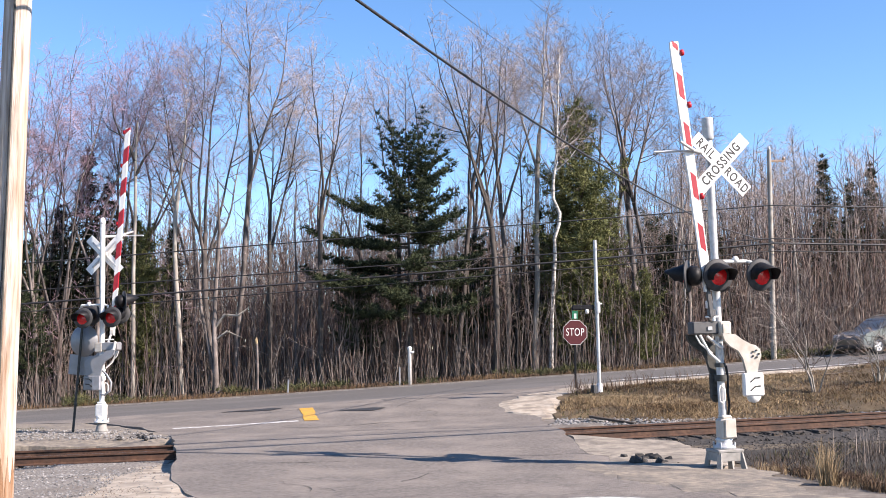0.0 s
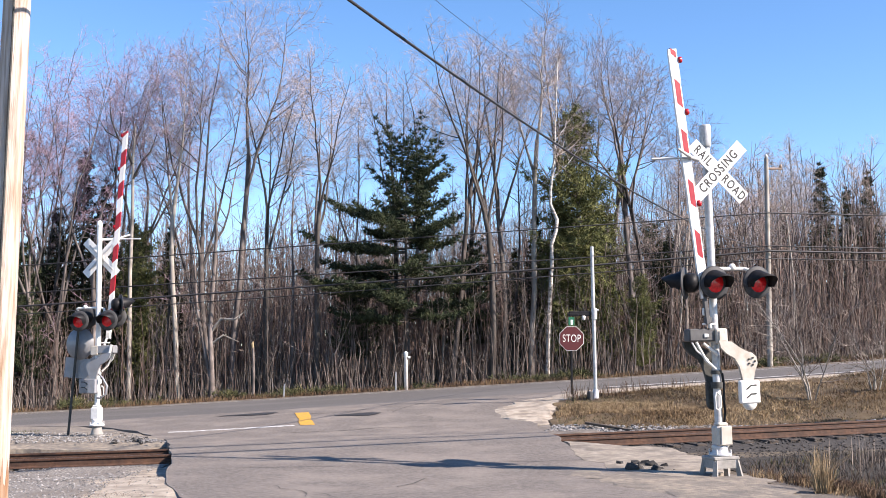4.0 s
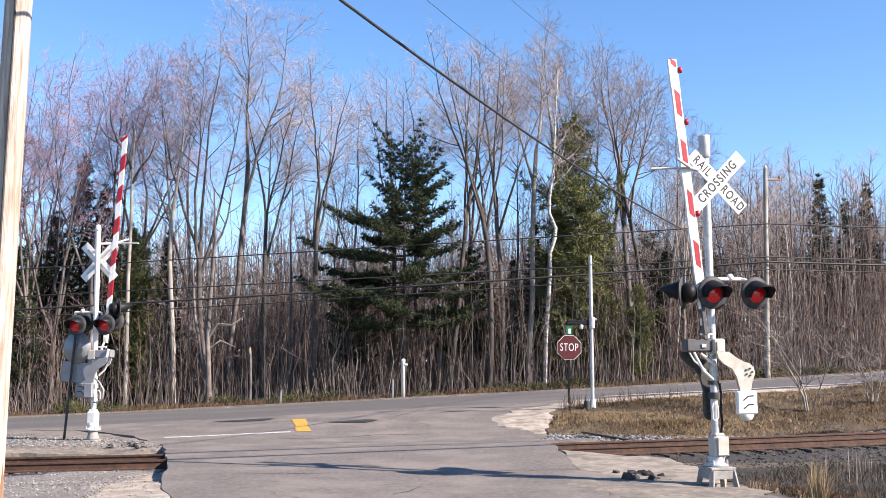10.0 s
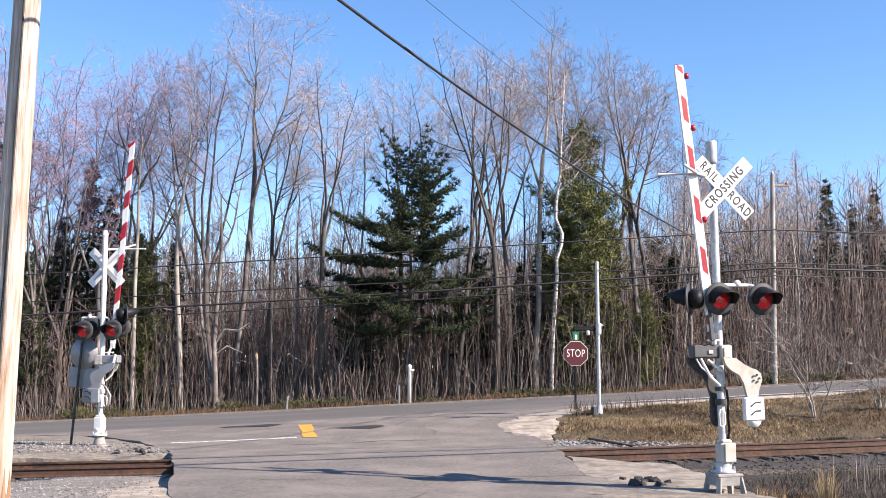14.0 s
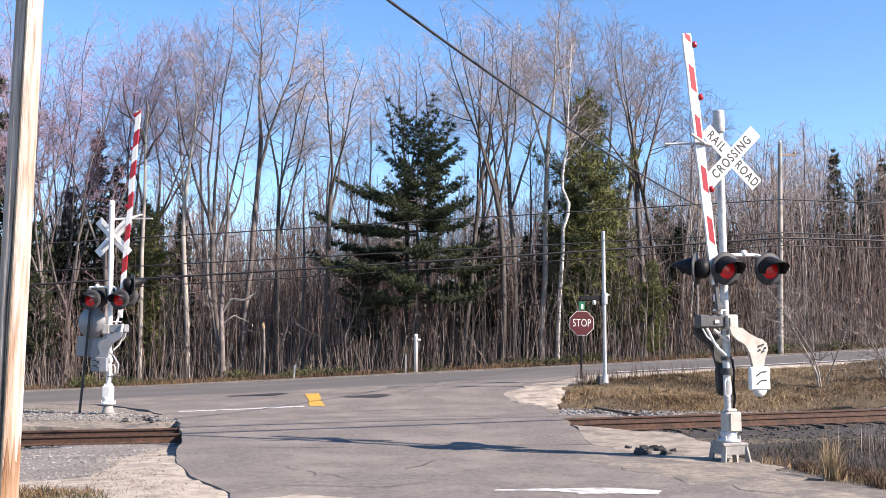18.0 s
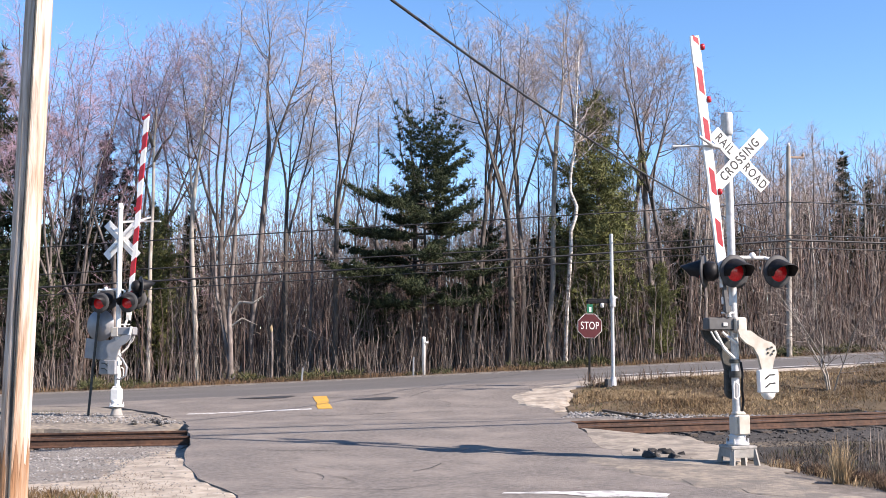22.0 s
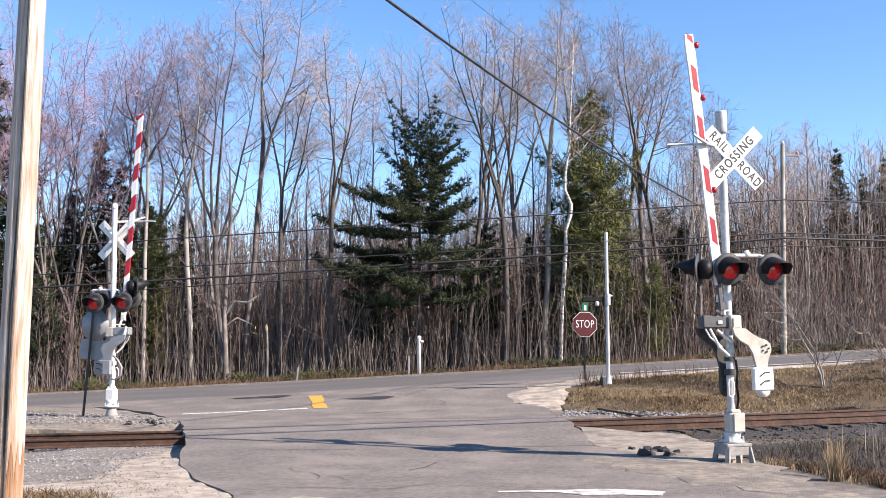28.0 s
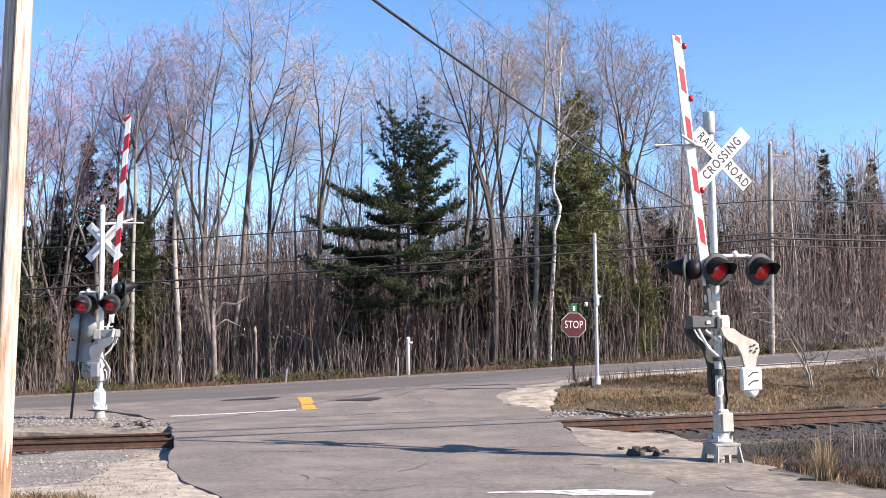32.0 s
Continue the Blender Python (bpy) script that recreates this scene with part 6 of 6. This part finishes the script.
# ---- vehicles ----
def wheel(parent, x, y, r, w, spokes, mat):
    wh = new("wheel")
    wh.parent = parent
    wh.location = (x, y, r)
    side = 1 if y > 0 else -1
    part("tyre", Shape().lathe([(r * 0.66, -w / 2), (r * 0.93, -w / 2), (r, -w / 2 + 0.03), (r, w / 2 - 0.03), (r * 0.93, w / 2), (r * 0.66, w / 2), (r * 0.62, 0), (r * 0.66, -w / 2)], 32, m=pose(0, 0, 0, 90)), M["tyre"], wh)
    rim = Shape().lathe([(r * 0.60, -w / 2 + 0.02), (r * 0.66, -w / 2 + 0.005), (r * 0.66, w / 2 - 0.005), (r * 0.60, w / 2 - 0.02), (r * 0.58, 0), (r * 0.60, -w / 2 + 0.02)], 32, m=pose(0, 0, 0, 90))
    for k in range(spokes):
        a = 2 * math.pi * k / spokes
        rim.box(r * 0.33, side * (w / 2 - 0.03), 0, r * 0.62, 0.03, r * 0.20, m=Matrix.Rotation(a, 4, "Y"))
    rim.lathe([(r * 0.16, -0.03), (r * 0.16, 0.03)], 16, m=pose(0, side * (w / 2 - 0.03), 0, 90))
    part("rim", rim, mat, wh, "bright alloy rim")
    part("brake_disc", Shape().lathe([(r * 0.55, -0.01), (r * 0.55, 0.01)], 20, m=pose(0, side * 0.03, 0, 90)), M["galv"], wh)
    return wh


def loft(stations, mat_smooth=True):
    """Side outlines (x, z) at several widths y, joined into a rounded hull, symmetric about y = 0."""
    s = Shape()
    rows = [(-y, o) for y, o in reversed(stations)] + [(y, o) for y, o in stations]
    n = len(rows[0][1])
    vs = [(x, y, z) for y, o in rows for x, z in o]
    fs = [(i * n + k, i * n + (k + 1) % n, (i + 1) * n + (k + 1) % n, (i + 1) * n + k) for i in range(len(rows) - 1) for k in range(n)]
    fs += [tuple(reversed(range(n))), tuple(range((len(rows) - 1) * n, len(rows) * n))]
    s.add(vs, [tuple(reversed(f)) for f in fs])
    return s


def arch(cx, r, z0, n=7):
    """Points of a wheel arch from rear to front, over z0."""
    a0 = math.asin(min(0.95, max(-0.95, (z0 - 0.36) / r)))
    return [(cx - r * math.cos(a0 + (math.pi - 2 * a0) * k / n), 0.36 + r * math.sin(a0 + (math.pi - 2 * a0) * k / n)) for k in range(n + 1)]


def inset(outline, d, lift=0.0):
    cx = sum(p[0] for p in outline) / len(outline)
    cz = sum(p[1] for p in outline) / len(outline)
    return [(cx + (x - cx) * (1 - d), cz + (z - cz) * (1 - d) + lift) for x, z in outline]


def build_suv():
    """Faces +x. Wheelbase 2.60 m, length 4.5 m."""
    s = thing("car", pose(20, 45.5, 0), "silver compact sport utility car driving on the road", "car")
    fx, rx = 1.30, -1.30
    low = [(-2.18, 0.42)] + [(-1.80, 0.30)] + arch(rx, 0.41, 0.30) + arch(fx, 0.41, 0.30) + [(2.0, 0.26), (2.22, 0.40), (2.25, 0.68), (2.13, 0.88), (1.75, 1.01), (1.05, 1.11), (0.2, 1.13), (-1.4, 1.18), (-2.08, 1.16), (-2.24, 0.88), (-2.25, 0.60)]
    part("body", loft([(0.70, inset(low, 0.0)), (0.86, inset(low, 0.015)), (0.91, inset(low, 0.05))]), M["carsilver"], s)
    top = [(1.16, 1.07), (0.74, 1.33), (0.30, 1.55), (-0.2, 1.65), (-1.0, 1.68), (-1.75, 1.63), (-1.98, 1.55), (-2.14, 1.12)]
    part("roof", loft([(0.58, top), (0.66, inset(top, 0.03)), (0.78, [(x, 1.04 + (z - 1.04) * 0.5) for x, z in inset(top, 0.02)]), (0.86, [(x, 1.03 + (z - 1.04) * 0.06) for x, z in top])]), M["carsilver"], s)
    for side in (-1, 1):
        for o in ([(0.88, 1.15), (0.30, 1.49), (-0.02, 1.55), (-0.02, 1.16)], [(-0.08, 1.16), (-0.08, 1.555), (-0.92, 1.575), (-0.92, 1.19)], [(-0.98, 1.19), (-0.98, 1.575), (-1.60, 1.53), (-1.94, 1.33), (-1.5, 1.22)]):
            g = Shape()
            vs = [(x, side * (0.885 - 0.276 * (z - 1.06) if z < 1.35 else 0.805 - 0.41 * (z - 1.35)), z) for x, z in o]
            g.add(vs, [tuple(range(len(vs))) if side < 0 else tuple(reversed(range(len(vs))))])
            part("side_window", g, M["carglass"], s, "dark tinted side window")
        part("headlight", Shape().slab(2.08, side * 0.66, 0.82, 0.22, 0.36, 0.17, 0.05), M["headlight"], s)
        part("tail_lamp", Shape().slab(-2.14, side * 0.76, 1.06, 0.17, 0.22, 0.2, 0.05), M["taillight"], s, "red tail lamp")
        part("mirror", Shape().slab(0.62, side * 1.0, 1.13, 0.12, 0.2, 0.14, 0.04), M["carsilver"], s)
        for x in (0.15, -0.85):
            part("door_handle", Shape().slab(x, side * 0.905, 0.97, 0.2, 0.03, 0.035, 0.01), M["carsilver"], s)
        part("sill", Shape().slab(0, side * 0.885, 0.37, 1.8, 0.07, 0.2, 0.03), M["plastic"], s)
        part("roof_rail", Shape().tube([(0.1, side * 0.58, 1.64), (-0.5, side * 0.58, 1.71), (-1.6, side * 0.58, 1.66)], 0.02, 6), M["plastic"], s)
    part("windscreen", Shape().add([(1.05, -0.72, 1.09), (1.05, 0.72, 1.09), (0.37, 0.6, 1.50), (0.37, -0.6, 1.50)], [(0, 1, 2, 3)]), M["carglass"], s)
    part("rear_window", Shape().add([(-2.17, -0.6, 1.18), (-2.17, 0.6, 1.18), (-2.02, 0.55, 1.52), (-2.02, -0.55, 1.52)], [(3, 2, 1, 0)]), M["carglass"], s)
    for side in (-1, 1):
        for x in (0.9, -0.05, -0.95):
            part("door_seam", Shape().slab(x, side * 0.906, 0.72, 0.012, 0.012, 0.62, 0.002), M["plastic"], s, "dark door seam")
        for cx in (fx, rx):
            o = arch(cx, 0.43, 0.34)
            part("wheel_arch", Shape().tube([(x, side * 0.885, z) for x, z in o], 0.03, 6), M["plastic"], s, "dark wheel arch trim")
    part("grille", Shape().slab(2.2, 0, 0.66, 0.08, 0.9, 0.16, 0.03).slab(2.2, 0, 0.38, 0.08, 1.3, 0.14, 0.03), M["plastic"], s)
    part("rear_bumper", Shape().slab(-2.2, 0, 0.50, 0.14, 1.6, 0.26, 0.05), M["plastic"], s)
    part("underbody", Shape().slab(0, 0, 0.36, 3.8, 1.4, 0.24, 0.05), M["plastic"], s)
    for x in (fx, rx):
        part("wheel_well", Shape().slab(x, 0, 0.68, 0.9, 1.3, 0.4, 0.05), M["plastic"], s)
    wheels = [wheel(s, x, y, 0.36, 0.23, 5, M["alloy"]) for x in (fx, rx) for y in (-0.80, 0.80)]
    return s, wheels


def build_truck():
    """Faces +x. Wheelbase 3.6 m, length 5.5 m."""
    s = thing("pickup_truck", pose(-200, 39.6, 0), "black extended-cab pickup truck driving on the road", "pickup truck")
    fx, rx = 1.75, -1.85
    low = [(-2.70, 0.62), (-2.66, 0.46), (-2.4, 0.44)] + arch(rx, 0.47, 0.44) + arch(fx, 0.47, 0.44) + [(2.3, 0.40), (2.58, 0.46), (2.66, 0.66), (2.60, 0.98), (2.40, 1.12), (1.9, 1.20), (0.9, 1.23), (-1.05, 1.22), (-1.12, 1.21), (-2.66, 1.20), (-2.72, 1.15)]
    part("body", loft([(0.72, low), (0.87, inset(low, 0.008)), (0.92, inset(low, 0.03))]), M["carblack"], s)
    top = [(1.18, 1.20), (0.62, 1.54), (0.36, 1.63), (-0.55, 1.66), (-0.98, 1.61), (-1.12, 1.20)]
    part("cab", loft([(0.56, top), (0.64, inset(top, 0.03)), (0.78, [(x, 1.22 + (z - 1.22) * 0.45) for x, z in inset(top, 0.02)]), (0.87, [(x, 1.21 + (z - 1.22) * 0.05) for x, z in top])]), M["carblack"], s)
    for side in (-1, 1):
        for o in ([(0.96, 1.26), (0.54, 1.51), (0.30, 1.56), (0.04, 1.57), (0.02, 1.25)], [(-0.06, 1.25), (-0.05, 1.57), (-0.72, 1.56), (-0.86, 1.25)]):
            vs = [(x, side * (0.895 - 0.35 * (z - 1.22) if z < 1.476 else 0.805 - 0.476 * (z - 1.476)), z) for x, z in o]
            part("side_window", Shape().add(vs, [tuple(range(len(vs))) if side < 0 else tuple(reversed(range(len(vs))))]), M["carglass"], s)
        part("headlight", Shape().slab(2.48, side * 0.70, 0.98, 0.26, 0.34, 0.2, 0.06), M["headlight"], s, "bright head lamp")
        part("tail_lamp", Shape().slab(-2.68, side * 0.84, 0.98, 0.10, 0.14, 0.3, 0.02), M["taillight"], s, "red tail lamp")
        part("mirror", Shape().slab(0.86, side * 1.03, 1.29, 0.12, 0.2, 0.2, 0.04), M["carblack"], s)
        part("mirror_glass", Shape().slab(0.92, side * 1.03, 1.29, 0.02, 0.14, 0.14, 0.01), M["headlight"], s)
        part("bed_rail", Shape().slab(-1.92, side * 0.86, 1.22, 1.5, 0.1, 0.05, 0.015), M["plastic"], s)
        for x in (0.0, -0.40):
            part("door_handle", Shape().slab(x, side * 0.93, 1.10, 0.16, 0.03, 0.04, 0.01), M["carblack"], s)
        part("sill", Shape().slab(-0.1, side * 0.86, 0.46, 2.4, 0.08, 0.12, 0.02), M["plastic"], s)
        part("mud_flap", Shape().slab(rx - 0.5, side * 0.8, 0.40, 0.03, 0.24, 0.3, 0.005), M["plastic"], s)
        part("badge", Shape().slab(1.05, side * 0.925, 0.94, 0.3, 0.01, 0.03, 0.003), M["carsilver"], s)
    part("windscreen", Shape().add([(1.11, -0.74, 1.25), (1.11, 0.74, 1.25), (0.68, 0.62, 1.515), (0.68, -0.62, 1.515)], [(0, 1, 2, 3)]), M["carglass"], s)
    part("bed_hollow", Shape().slab(-1.92, 0, 1.195, 1.45, 1.45, 0.03, 0.01), M["plastic"], s)
    part("front_bumper", Shape().slab(2.58, 0, 0.58, 0.2, 1.76, 0.26, 0.06), M["carblack"], s)
    part("rear_bumper", Shape().slab(-2.76, 0, 0.60, 0.14, 1.7, 0.2, 0.04), M["alloy"], s, "bright steel rear bumper")
    part("underbody", Shape().slab(0, 0, 0.52, 4.6, 1.2, 0.2, 0.05), M["plastic"], s)
    part("exhaust", Shape().tube([(-1.0, -0.5, 0.4), (0.6, -0.5, 0.4)], 0.05, 8), M["alloy"], s)
    for x in (fx, rx):
        part("wheel_well", Shape().slab(x, 0, 0.80, 1.06, 1.3, 0.5, 0.05), M["plastic"], s)
    for o in s.children:
        o.scale.z = 1.06
    wheels = [wheel(s, x, y, 0.38, 0.26, 6, M["galv"]) for x in (fx, rx) for y in (-0.80, 0.80)]
    return s, wheels


def drive(x, y, heading):
    """A pose on the main road, nose up or down with the slope."""
    rise = math.degrees(math.atan(land(x + 1, y) - land(x, y)))
    y += road_bend(x)
    turn = math.degrees(math.atan(road_bend(x + 0.5) - road_bend(x - 0.5)))
    m = Matrix.Translation((x, y, land(x, y) + 0.02)) @ pose(0, 0, 0, 0, 0, turn)
    return m @ (pose(0, 0, 0, 0, -rise, 0) if heading > 0 else pose(0, 0, 0, 0, rise, 180))


build_ground()
build_roads()
build_cracks()
build_track()
build_signals()
build_signs()
build_poles()
build_wood()
build_conifers()
build_growth()
build_debris()
suv, suv_wheels = build_suv()
truck, truck_wheels = build_truck()


def motions():
    times = [0.1 * i for i in range(25)] + [3, 3.5, 4, 6, 10, 16, 24, 32]
    way = lambda t: 20.5 - 24.4 * t if t <= 4 else -77.1 - 24.4 * 4 * (1 - math.exp(-(t - 4) / 4))
    walk(suv, [(t, drive(way(t), 45.5, -1)) for t in times])
    go = lambda t: 3.6 + 23.3 * (t - 12.7) if t <= 18 else 127.1 + 23.3 * 4 * (1 - math.exp(-(t - 18) / 4))
    times = [0, 3, 6, 9] + [10 + 0.25 * i for i in range(25)] + [18, 22, 27, 32]
    walk(truck, [(t, drive(go(t), 41.45, 1)) for t in times])
    # one step of a wheel is a spoke's spacing and a little more
    for wheels, t0, t1, spoke, turn in ((suv_wheels, 0, 54, 72, 129.7), (truck_wheels, 340, 420, 60, 117.1)):
        for wh in wheels:
            at = wh.location.copy()
            rows = [(0, Matrix.Translation(at))] if t0 else []
            stepped = turn - spoke
            rows += [(k / FPS, Matrix.Translation(at) @ pose(0, 0, 0, 0, stepped * (k - t0), 0)) for k in range(t0, t1)]
            rows.append((32, rows[-1][1]))
            walk(wh, rows)


motions()
